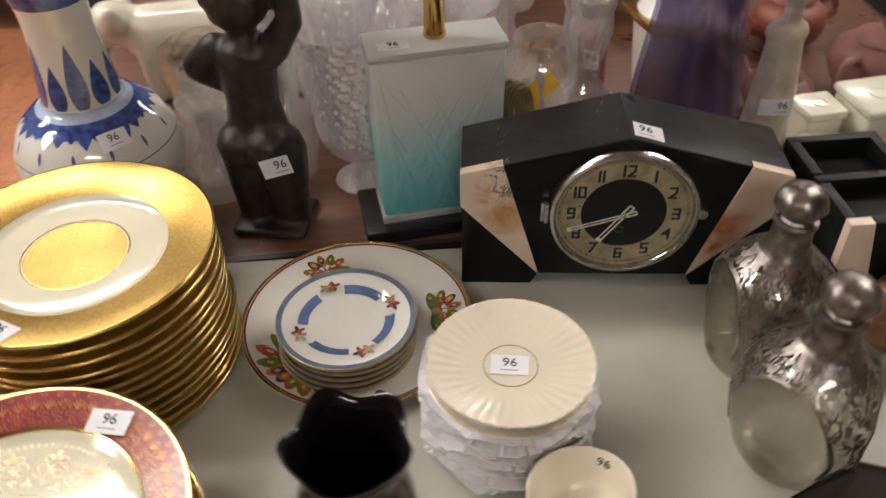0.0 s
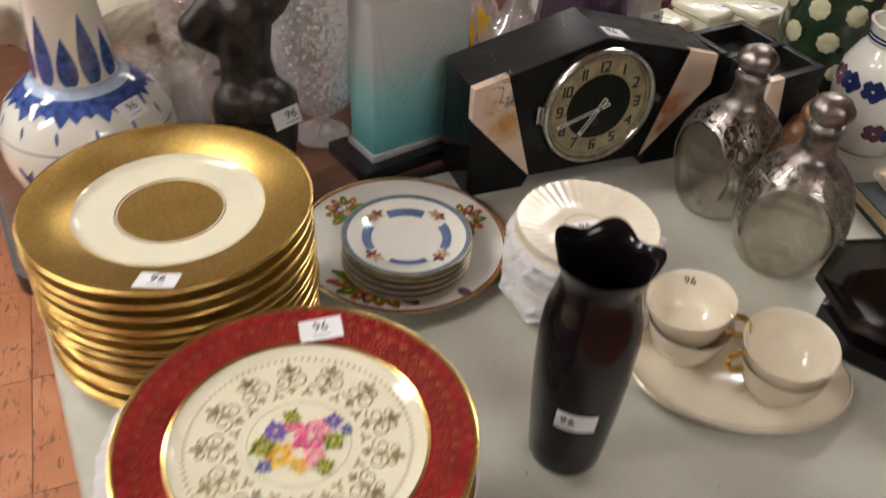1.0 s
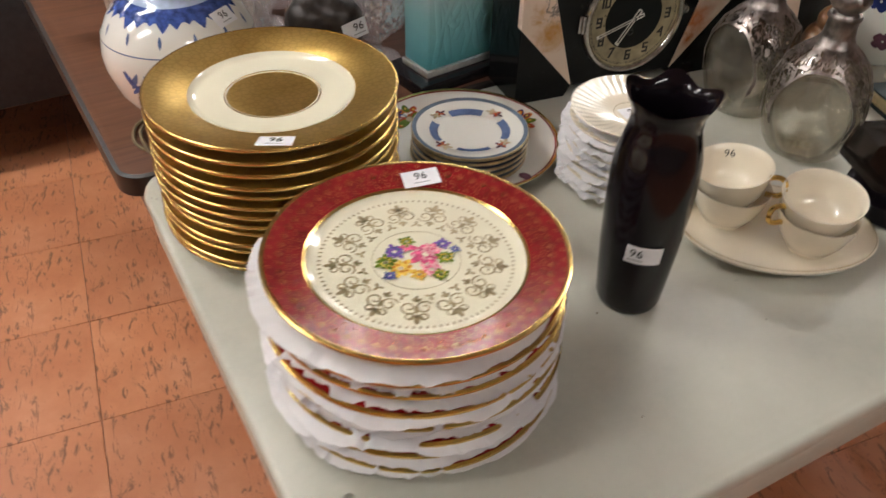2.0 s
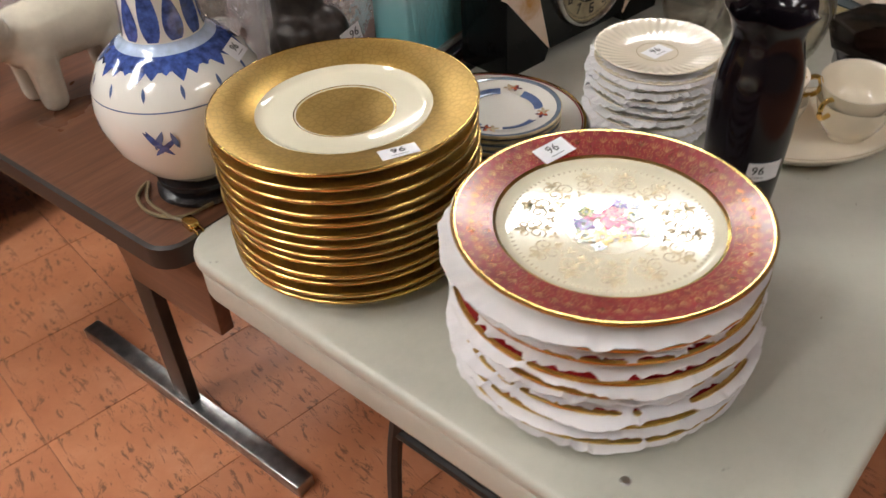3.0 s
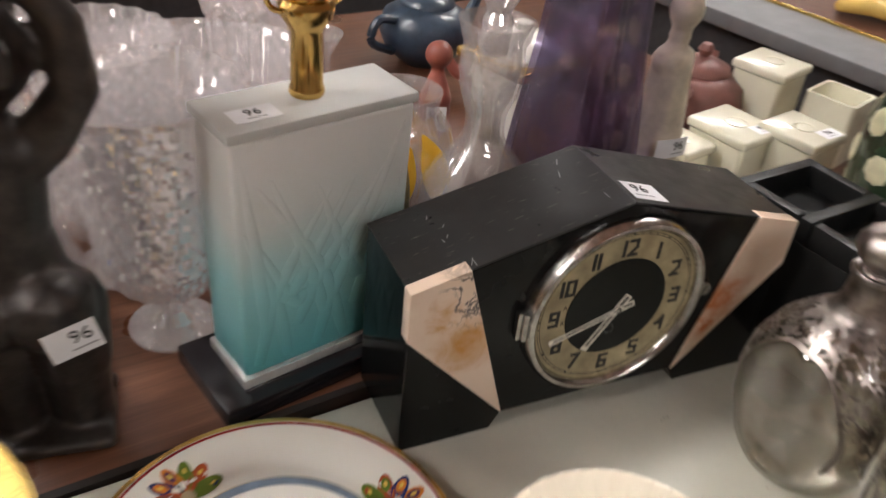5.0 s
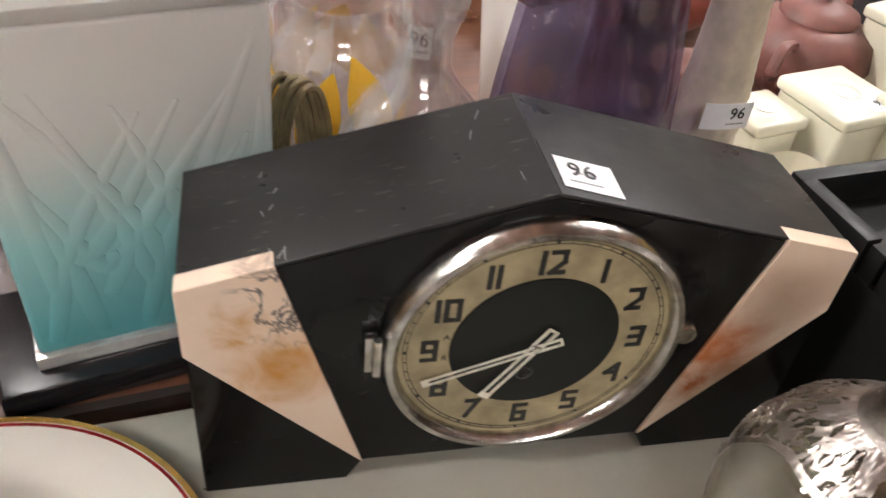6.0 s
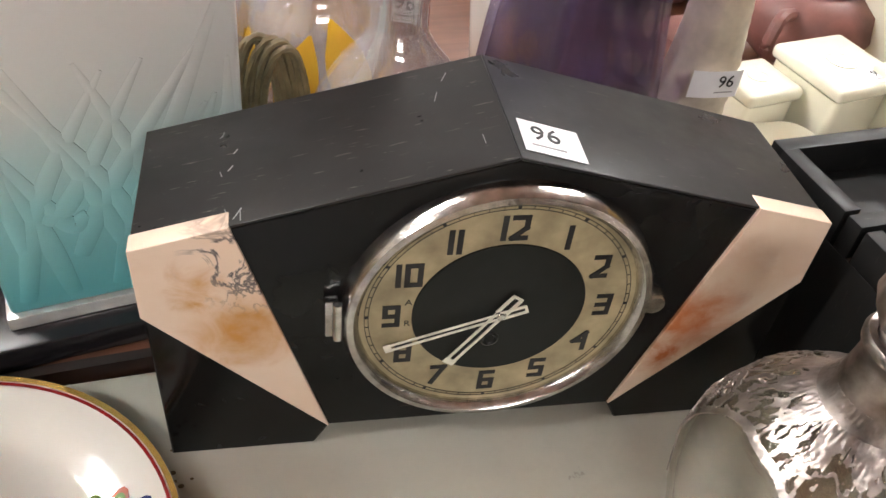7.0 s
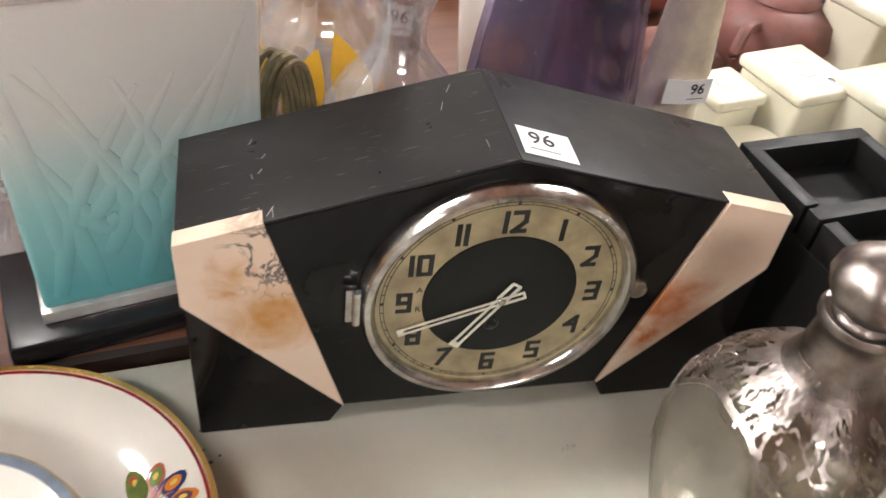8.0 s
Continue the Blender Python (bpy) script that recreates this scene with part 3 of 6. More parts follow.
def dark_table(cu, cv, w, d, turn, label, top=DTOP):
    c, s = math.cos(radians(turn)), math.sin(radians(turn))
    e = thing("work_table", label, "table", (cu * c - cv * s, cu * s + cv * c, 0), turn)
    part("tabletop", slab(round_rect(w - 0.012, d - 0.012, 0.03, 5), top - 0.026, top, 0.001), "laminate", e)
    bm = bmesh.new()
    ring = round_rect(w, d, 0.036, 5)
    inner = round_rect(w - 0.012, d - 0.012, 0.03, 5)
    vs = [[bm.verts.new((x, y, z)) for x, y in pts] for pts, z in ((inner, top - 0.03), (ring, top - 0.03), (ring, top - 0.001), (inner, top + 0.001))]
    for a, b in zip(vs, vs[1:] + vs[:1]):
        for k in range(len(a)):
            bm.faces.new((a[k], a[(k + 1) % len(a)], b[(k + 1) % len(a)], b[k]))
    part("edge_band", bm, "edge", e, "black vinyl edge band")
    for sx in (-1, 1):
        x = sx * (w / 2 - 0.17)
        xe = sx * (w / 2 - 0.06)
        bm = prism([(-d / 2 + 0.012, top - 0.031), (-d / 2 + 0.25, top - 0.031), (-d / 2 + 0.21, top - 0.175), (-d / 2 + 0.012, top - 0.175)], -0.011, 0.011, 0.002)
        part("end_panel", bm, "laminate", e, "walnut laminate gusset panel", Matrix.Translation((xe, 0, 0)) @ pose(0, 0, 0, 0, 0, 90))
        part("end_strut", slab([(x - 0.012, -d / 2 + 0.05), (x + 0.012, -d / 2 + 0.05), (x + 0.012, d / 2 - 0.05), (x - 0.012, d / 2 - 0.05)], top - 0.07, top - 0.031, 0.002), "blacksteel", e)
        part("leg", slab([(x - 0.012, -0.028), (x + 0.012, -0.028), (x + 0.012, 0.028), (x - 0.012, 0.028)], 0.03, top - 0.031, 0.002), "blacksteel", e)
        part("foot_rail", slab([(x - 0.020, -0.35), (x + 0.020, -0.35), (x + 0.020, 0.36), (x - 0.020, 0.36)], 0.0, 0.03, 0.003), "steel", e, "scuffed steel foot rail")
    return e


light_table()
dark_table(-0.56 + 0.72, 0.085 + 0.445, 1.44, 0.89, DARK_TURN, "walnut laminate work table with black edge band")


# ---- the clock ----
def mantel_clock():
    e = thing("mantel_clock", "black marble art deco mantel clock with pink marble wedges", "clock", (0, 0, TOP))
    W = 0.363
    body = [(0, 0), (0.084, 0), (0.093, 0.017), (0.270, 0.017), (0.279, 0), (W, 0), (W, 0.1640), (W / 2, 0.2118), (0, 0.1640)]
    part("case", prism(body, 0.0, 0.095, 0.0012), "bmarble", e, "", None, 20)
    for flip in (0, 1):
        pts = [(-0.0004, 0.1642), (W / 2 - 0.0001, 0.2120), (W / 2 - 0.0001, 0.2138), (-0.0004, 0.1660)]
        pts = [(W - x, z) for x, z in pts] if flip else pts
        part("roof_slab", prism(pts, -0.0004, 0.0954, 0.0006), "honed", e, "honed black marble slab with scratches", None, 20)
        pts = [(-0.0012, 0.1662), (0.046, 0.1787), (0.093, 0.0175), (-0.0012, 0.121)]
        pts = [(W - x, z) for x, z in pts] if flip else pts
        part("marble_wedge", prism(pts, -0.0022, 0.010, 0.0008), "pmarble", e, "veined pink and white marble", None, 20)
    worn = bmesh.new()
    nicks = random.Random(8)
    tilt = math.atan2(0.0478, W / 2)
    for k in range(11):
        x, y = (nicks.uniform(0.034, 0.066), nicks.uniform(0.040, 0.075)) if k < 5 else (nicks.uniform(0.044, 0.056), nicks.uniform(0.002, 0.010)) if k < 8 else (nicks.uniform(0.12, 0.175), nicks.uniform(0.01, 0.085))
        box(nicks.uniform(0.003, 0.009), nicks.uniform(0.0003, 0.0006), 0.0001, 0, worn, Matrix.Translation((x, y, 0.1661 + x * 0.0478 / (W / 2))) @ Matrix.Rotation(-tilt, 4, "Y") @ Matrix.Rotation(nicks.uniform(0.9, 1.9), 4, "Z"))
    part("scratches", worn, "greyink", e, "pale scratches and chips", kind="stuff")
    C = Vector((0.1842, 0, 0.1145))
    turn = Matrix.Translation(C) @ pose(0, 0, 0, 90)
    d = part("dial", lathe([(0, 0.004), (0.0795, 0.004), (0.0795, 0.0)], 96), "dialcream", e, "aged cream dial", turn)
    part("bezel", lathe([(0.0765, 0.0045), (0.077, 0.008), (0.0798, 0.011), (0.0832, 0.0105), (0.0855, 0.007), (0.0862, 0.0), (0.0785, 0.0)], 96, True), "chrome", e, "worn chrome bezel", turn)
    part("centre_disc", lathe([(0, 0.0048), (0.0478, 0.0048), (0.0482, 0.004)], 96), "dialblack", d)
    rim = bmesh.new()
    for r in (0.0733, 0.0712):
        lathe([(r, 0.0042), (r, 0.0044), (r + 0.0004, 0.0044), (r + 0.0004, 0.0042)], 96, True, None, rim)
    for k in range(60):
        a = radians(6 * k)
        box(0.0003 if k % 5 else 0.0018, 0.0020, 0.0004, 0, rim, Matrix.Rotation(a, 4, "Z") @ Matrix.Translation((0, 0.0724, 0.0041)))
    part("minute_track", rim, "ink", d)
    for k, t in enumerate(("12", "1", "2", "3", "4", "5", "6", "7", "8", "9", "10", "11")):
        a = radians(90 - 30 * k)
        me = deco_number(t, 0.0135, 0.0030)
        part("numeral", me, "ink", d, "", Matrix.Translation((0.0592 * math.cos(a), 0.0592 * math.sin(a), 0.0043)))

    def hand(name, angle, length, width, z):
        bm = bmesh.new()
        tip = length
        for s in (-1, 1):
            box(width * 0.24, tip * 0.94, 0.0006, 0, bm, Matrix.Translation((s * width * 0.32, tip * 0.47, z)) @ Matrix.Rotation(s * radians(-width * 20), 4, "Z"))
        box(width, 0.004, 0.0006, 0, bm, Matrix.Translation((0, tip - 0.002, z)))
        for s in (-1, 1):
            box(width * 0.30, 0.014, 0.0006, 0, bm, Matrix.Translation((s * width * 0.4, -0.007, z)))
        box(width, 0.0016, 0.0006, 0, bm, Matrix.Translation((0, -0.0142, z)))
        part(name, bm, "handsilver", d, "silvered skeleton hand", Matrix.Rotation(-radians(angle), 4, "Z"))
    hand("hour_hand", 214, 0.046, 0.0072, 0.0072)
    hand("minute_hand", 251, 0.066, 0.0056, 0.0086)
    part("arbor", lathe([(0, 0.0105), (0.0022, 0.010), (0.0030, 0.0085), (0.0030, 0.005)], 20), "chrome", d)
    part("winding_hole", lathe([(0.0030, 0.0050), (0.0042, 0.0062), (0.0054, 0.0055), (0.0054, 0.0048)], 24), "blacksteel", d, "", Matrix.Translation((-0.003, -0.022, 0)))
    for y, t in ((0.010, "A"), (-0.006, "R")):
        part("regulator_mark", lettering(t, 0.006, 0.0001), "ink", d, "", Matrix.Translation((-0.0505, y, 0.0046)))
    hg = bmesh.new()
    box(0.007, 0.006, 0.026, 0.001, hg, Matrix.Translation((0.0935, -0.004, 0.104)))
    lathe([(0, 0), (0.0026, 0), (0.0026, 0.026), (0, 0.026)], 12, False, None, hg, Matrix.Translation((0.0965, -0.008, 0.104)))
    part("hinge", hg, "chrome", e)
    part("catch", lathe([(0, 0.012), (0.006, 0.011), (0.008, 0.006), (0.007, 0)], 20), "chrome", e, "", Matrix.Translation((0.2715, 0.001, 0.117)) @ pose(0, 0, 0, 90))
    slope = Vector((W / 2, 0, -0.047)).normalized()
    nrm = Vector((0.048, 0, W / 2))
    sticker(e, face_to((0.2025, 0.0195, 0.2087), nrm, (0.05, 1, 0)), 0.034, 0.027, -0.003)
    return e


mantel_clock()


# ---- plates ----
def plate_profile(r, h, well, t=0.0032):
    """Outline of a rimmed plate: foot, back, lip, rim, well."""
    return [(0, t), (well * 0.80, t), (well * 0.82, 0), (well * 0.88, 0), (well * 0.92, t * 0.9), (r * 0.985, h - t * 0.55), (r, h - t * 0.15), (r * 0.997, h),
            (r * 0.985, h - 0.0002), (well * 1.04, h * 0.66), (well * 0.97, h * 0.45), (well * 0.90, h * 0.38), (0, h * 0.36)]


def band(r0, r1, z0, z1, n=96, t=0.00035):
    return lathe([(r0, z0), (r0, z0 + t), (r1, z1 + t), (r1, z1)], n, True)


def gold_plate(loc, rz, name="dinner_plate"):
    e = thing(name, "gilded dinner plate with cream band, stacked", "plate", loc, rz, "stack of gilded plates")
    r, h, w = 0.139, 0.0245, 0.090
    prof = plate_profile(r, h, w)
    part("plate_body", lathe(prof[:7], 96), "cream", e, "cream porcelain back", None, 50)
    part("gold_face", lathe(prof[6:], 96), "gold", e, "etched gold rim", None, 50)
    part("cream_band", lathe([(0.0505, h * 0.37), (0.0505, h * 0.37 + 0.0006), (w * 0.90, h * 0.38 + 0.0006), (w * 0.97, h * 0.45 + 0.0006), (w * 1.02, h * 0.60 + 0.0006), (w * 1.02, h * 0.60)], 96), "cream", e, "cream glazed band", None, 60)
    part("gilt_lip", lathe([(r * 0.990, h + 0.0003), (r * 1.0, h + 0.0004), (r * 1.006, h - 0.0008), (r * 1.005, h - 0.0030), (r * 0.992, h - 0.0040)], 96, True), "goldline", e, "bright gilded lip", None, 60)
    for a in (0.052, 0.0895):
        z = h * 0.37 if a < 0.08 else h * 0.46
        part("gold_line", band(a, a + 0.0013, z + 0.0007, z + 0.0008), "goldline", e)
    return e


GX, GY = -0.383, -0.139
first = gold_plate((GX, GY, TOP), 0)
LIFTS = (0, 0.0112, 0.0232, 0.0350, 0.0476, 0.0598, 0.0720, 0.0846, 0.0972, 0.1090, 0.1236, 0.1396, 0.1555)
rnd = random.Random(4)
for k in range(1, 13):
    p = copy_thing(first, pose(GX + rnd.uniform(-1, 1) * 0.0022, GY + rnd.uniform(-1, 1) * 0.0022, TOP + LIFTS[k], rnd.uniform(-0.3, 0.3), rnd.uniform(-0.3, 0.3), rnd.uniform(0, 360)))
    last = p
last.matrix_basis = pose(GX, GY, TOP + LIFTS[12])
sticker(last, face_to((-0.024, -0.1165, 0.0216), (0.03, 0.18, 1), (0.45, 1, 0)), 0.037, 0.024)


def height_at(z, x, y):
    return z(math.hypot(x, y)) if callable(z) else z


def curl(bm, cx, cy, size, a, z, t=0.0007, turns=1.25, flip=1):
    """A flat scroll, as gilders draw it."""
    pts = []
    n = 12
    for k in range(n + 1):
        u = k / n
        ang = flip * u * turns * 2 * math.pi
        rr = size * (1 - 0.75 * u)
        pts.append((rr * math.cos(ang), rr * math.sin(ang)))
    ca, sa = math.cos(a), math.sin(a)
    prev = None
    for k, (x, y) in enumerate(pts):
        q = pts[min(k + 1, n)], pts[max(k - 1, 0)]
        dx, dy = q[0][0] - q[1][0], q[0][1] - q[1][1]
        l = math.hypot(dx, dy) or 1
        nx, ny = -dy / l * t * 0.5, dx / l * t * 0.5
        row = []
        for s in (1, -1):
            px, py = x + s * nx, y + s * ny
            wx, wy = cx + px * ca - py * sa, cy + px * sa + py * ca
            row.append(bm.verts.new((wx, wy, height_at(z, wx, wy))))
        if prev:
            bm.faces.new((prev[0], row[0], row[1], prev[1]))
        prev = row


def petal(bm, cx, cy, length, width, a, z, n=8):
    ca, sa = math.cos(a), math.sin(a)
    vs = []
    for k in range(n):
        t = 2 * math.pi * k / n
        x, y = length * 0.5 * (1 + math.cos(t)), width * 0.5 * math.sin(t)
        wx, wy = cx + x * ca - y * sa, cy + x * sa + y * ca
        vs.append(bm.verts.new((wx, wy, height_at(z, wx, wy))))
    bm.faces.new(vs)


def red_plate(loc, rz, decorated):
    e = thing("dinner_plate", "dinner plate with oxblood and gold rim and flower bouquet" if decorated else "dinner plate with oxblood rim between foam sheets", "plate", loc, rz, "stack of red-rimmed plates")
    r, h, w = 0.137, 0.022, 0.096
    part("plate_body", lathe(plate_profile(r, h, w), 96), "cream", e, "", None, 50)
    lip = lambda q: h * 0.66 + (h - 0.0002 - h * 0.66) * (q - w * 1.04) / (r * 0.985 - w * 1.04)
    part("red_band", band(w * 1.05, r * 0.978, lip(w * 1.05) + 0.0002, lip(r * 0.978) + 0.0002), "red", e, "oxblood red band")
    part("gilt_edge", lathe([(r * 0.974, lip(r * 0.974) + 0.0006), (r * 0.99, h + 0.0006), (r * 1.003, h), (r * 1.004, h - 0.002), (r * 0.99, h - 0.003), (r * 0.985, h - 0.001)], 96, True), "goldline", e)
    part("gilt_ring", band(w * 1.022, w * 1.050, h * 0.625, h * 0.672 + 0.0003), "goldline", e)
    if not decorated:
        return e
    fil = bmesh.new()
    lip8, lip9 = (lambda q: lip(q) + 0.0007), (lambda q: lip(q) + 0.0008)
    n = 60
    for k in range(n):
        a = 2 * math.pi * k / n
        for j in range(-2, 3):
            petal(fil, 0.1160 * math.cos(a), 0.1160 * math.sin(a), 0.0105 - 0.0009 * abs(j), 0.0006, a + 0.36 * j, lip9)
        for rr, size, flip in ((0.1075, 0.0032, 1), (0.1130, 0.0038, -1), (0.1295, 0.0030, -1)):
            aa = a + (0.5 if flip < 0 else 0) * 2 * math.pi / n
            curl(fil, rr * math.cos(aa), rr * math.sin(aa), size, aa + 0.6 * flip, lip8, 0.00042, 1.1, flip)
            petal(fil, (rr + 0.003) * math.cos(aa), (rr + 0.003) * math.sin(aa), 0.004, 0.0007, aa, lip8)
    for rr in (0.1035, 0.1318):
        for k in range(150):
            a = 2 * math.pi * k / 150
            petal(fil, rr * math.cos(a), rr * math.sin(a), 0.0014, 0.0014, a, lip8, 5)
    part("gold_filigree", fil, "rimgold", e, "fine gold filigree on red", kind="stuff")
    z0 = h * 0.375
    lace = bmesh.new()
    for k in range(13):
        a = 2 * math.pi * k / 13
        for flip in (-1, 1):
            b = a + flip * 0.105
            curl(lace, 0.0630 * math.cos(b), 0.0630 * math.sin(b), 0.0082, a + (2.2 if flip > 0 else 0.9), z0 + 0.0006, 0.0015, 1.25, flip)
            b = a + flip * 0.085
            curl(lace, 0.0745 * math.cos(b), 0.0745 * math.sin(b), 0.0050, a - 1.2 * flip, z0 + 0.00065, 0.0013, 1.1, -flip)
        for rr, turn, size in ((0.0710, 0.0, 0.012), (0.0715, 0.8, 0.009), (0.0715, -0.8, 0.009), (0.0560, math.pi, 0.008), (0.0560, 2.4, 0.006), (0.0560, -2.4, 0.006), (0.0600, 0.0, 0.010)):
            petal(lace, rr * math.cos(a), rr * math.sin(a), size, size * 0.42, a + turn, z0 + 0.0007)
        b = a + math.pi / 13
        for turn in (0.0, 2.1, 4.2):
            petal(lace, 0.0500 * math.cos(b), 0.0500 * math.sin(b), 0.0055, 0.0028, b + turn, z0 + 0.0007)
    lathe([(0.0395, z0 + 0.0005), (0.0395, z0 + 0.0006), (0.0400, z0 + 0.0006), (0.0400, z0 + 0.0005)], 96, True, None, lace)
    for k in range(96):
        a = 2 * math.pi * k / 96
        petal(lace, 0.0845 * math.cos(a), 0.0845 * math.sin(a), 0.004, 0.0022, a, h * 0.385 + 0.0006, 5)
    part("gold_lace", lace, "lace", e, "worn gold scrollwork", kind="stuff")
    bouquet = (("pink", 0.008, 0.003, 0.0125), ("rose", 0.014, 0.007, 0.007), ("lemon", -0.014, -0.006, 0.010), ("violet", -0.012, 0.014, 0.008), ("violet", 0.024, 0.010, 0.006), ("rose", 0.006, -0.016, 0.0085),
               ("lemon", -0.004, -0.018, 0.006), ("pink", -0.002, 0.016, 0.005), ("leafgreen", 0.020, -0.006, 0.007), ("leafgreen", -0.022, 0.004, 0.008), ("leafgreen", 0.0, 0.022, 0.006), ("sky", -0.024, -0.012, 0.005), ("leafgreen", 0.010, -0.024, 0.006), ("sky", 0.030, 0.0, 0.004))
    for i, (c, x, y, s) in enumerate(bouquet):
        x, y, s = x * 1.25, y * 1.15, s * 1.4
        bm = bmesh.new()
        for k in range(9):
            a = k * 0.698 + i
            petal(bm, x + 0.15 * s * math.cos(a), y + 0.15 * s * math.sin(a), s * (0.9 if k % 2 else 0.65), s * 0.42, a, z0 + 0.0006 + i * 0.00008 + k * 0.00001)
        part("painted_leaf" if c == "leafgreen" else "painted_flower", bm, c, e, "")
        shade = dict(pink="rose", rose="pink", lemon="orange", violet="sky", leafgreen="lemon", sky="violet")[c]
        bm = bmesh.new()
        for k in range(7):
            a = k * 0.9 + 2 * i
            q = s * (0.25 + 0.10 * (k % 4))
            petal(bm, x + q * math.cos(a), y + q * math.sin(a), s * 0.36, s * 0.17, a + 1.3, z0 + 0.0009 + i * 0.00008 + k * 0.00001)
        part("painted_shading", bm, shade, e, "")
    return e


def foam_sheet(loc, r, seed, droop=0.010, corners=0, wrinkle=1.0, ragged=1.0):
    """A thin sheet of packing foam, wrinkled and drooping at its edge."""
    rr = random.Random(seed)
    ph = rr.uniform(0, 6.28)
    bm = bmesh.new()
    n, m = 180, 9
    rows = []
    for side in (1, 0):
        for i in range(m + 1):
            u = i / m if side else 1 - i / m
            row = []
            for k in range(n):
                a = 2 * math.pi * k / n
                ca, sa = math.cos(a), math.sin(a)
                wob = [noise.noise(Vector((ca * f, sa * f, seed * 3.7 + f))) for f in (1.3, 3.0, 7.0, 15.0, 30.0)]
                edge = r * (1 + ragged * (0.045 * wob[0] + 0.030 * wob[1] + 0.016 * wob[2] + 0.008 * wob[4]))
                if corners:
                    seg = 2 * math.pi / corners
                    edge *= math.cos(seg / 2) / math.cos(((a + ph) % seg) - seg / 2) * 1.04
                rad = edge * (0.45 + 0.55 * u)
                fold = u ** 3
                crumple = 0.0060 * wob[2] + 0.0060 * wob[3] + 0.0040 * wob[4]
                z = 0.006 + 0.004 * u - droop * fold * (0.55 + 0.9 * noise.noise(Vector((ca * 1.6, sa * 1.6, seed * 1.9)))) + wrinkle * fold * crumple
                row.append(bm.verts.new((rad * math.cos(a), rad * math.sin(a), z + 0.0008 * side)))
            rows.append(row)
    for a, b in zip(rows, rows[1:] + rows[:1]):
        for k in range(n):
            bm.faces.new((a[k], a[(k + 1) % n], b[(k + 1) % n], b[k]))
    return solo("foam_sheet", bm, "foam", "wrinkled white packing foam sheet between plates", "foam sheet", pose(*loc), "packing foam sheets", angle=60)


RX, RY = -0.327, -0.440
low = red_plate((RX, RY, TOP), 0, False)
for k in range(7):
    z = TOP + 0.0189 * k
    if k:
        copy_thing(low, pose(RX + rnd.uniform(-2, 2) * 0.001, RY + rnd.uniform(-2, 2) * 0.001, z, rnd.uniform(-0.6, 0.6), rnd.uniform(-0.6, 0.6), 40 * k))
    if k == 6:
        foam_sheet((RX - 0.010, RY + 0.003, z + 0.0185), 0.141, 26, 0.006, 0, 0.7, 0.6)
    elif k != 5:
        foam_sheet((RX - 0.003, RY - 0.001, z + 0.0150), 0.1395 + 0.0015 * (k % 3), 20 + k, 0.015, 0, 0.9)
    else:
        foam_sheet((RX + 0.002, RY + 0.004, z + 0.0150), 0.1345, 20 + k, 0.010, 0, 0.8)
    if k < 6:
        foam_sheet((RX + 0.001, RY + 0.002, z + 0.0138), 0.1370, 50 + k, 0.007, 0, 0.7, 0.5)
top_red = red_plate((RX, RY, TOP + 0.0189 * 7 + 0.005), 0, True)
sticker(top_red, face_to((0.0440, 0.1030, 0.0190), (-0.08, -0.16, 1), (0.12, 1, 0)), 0.037, 0.022)


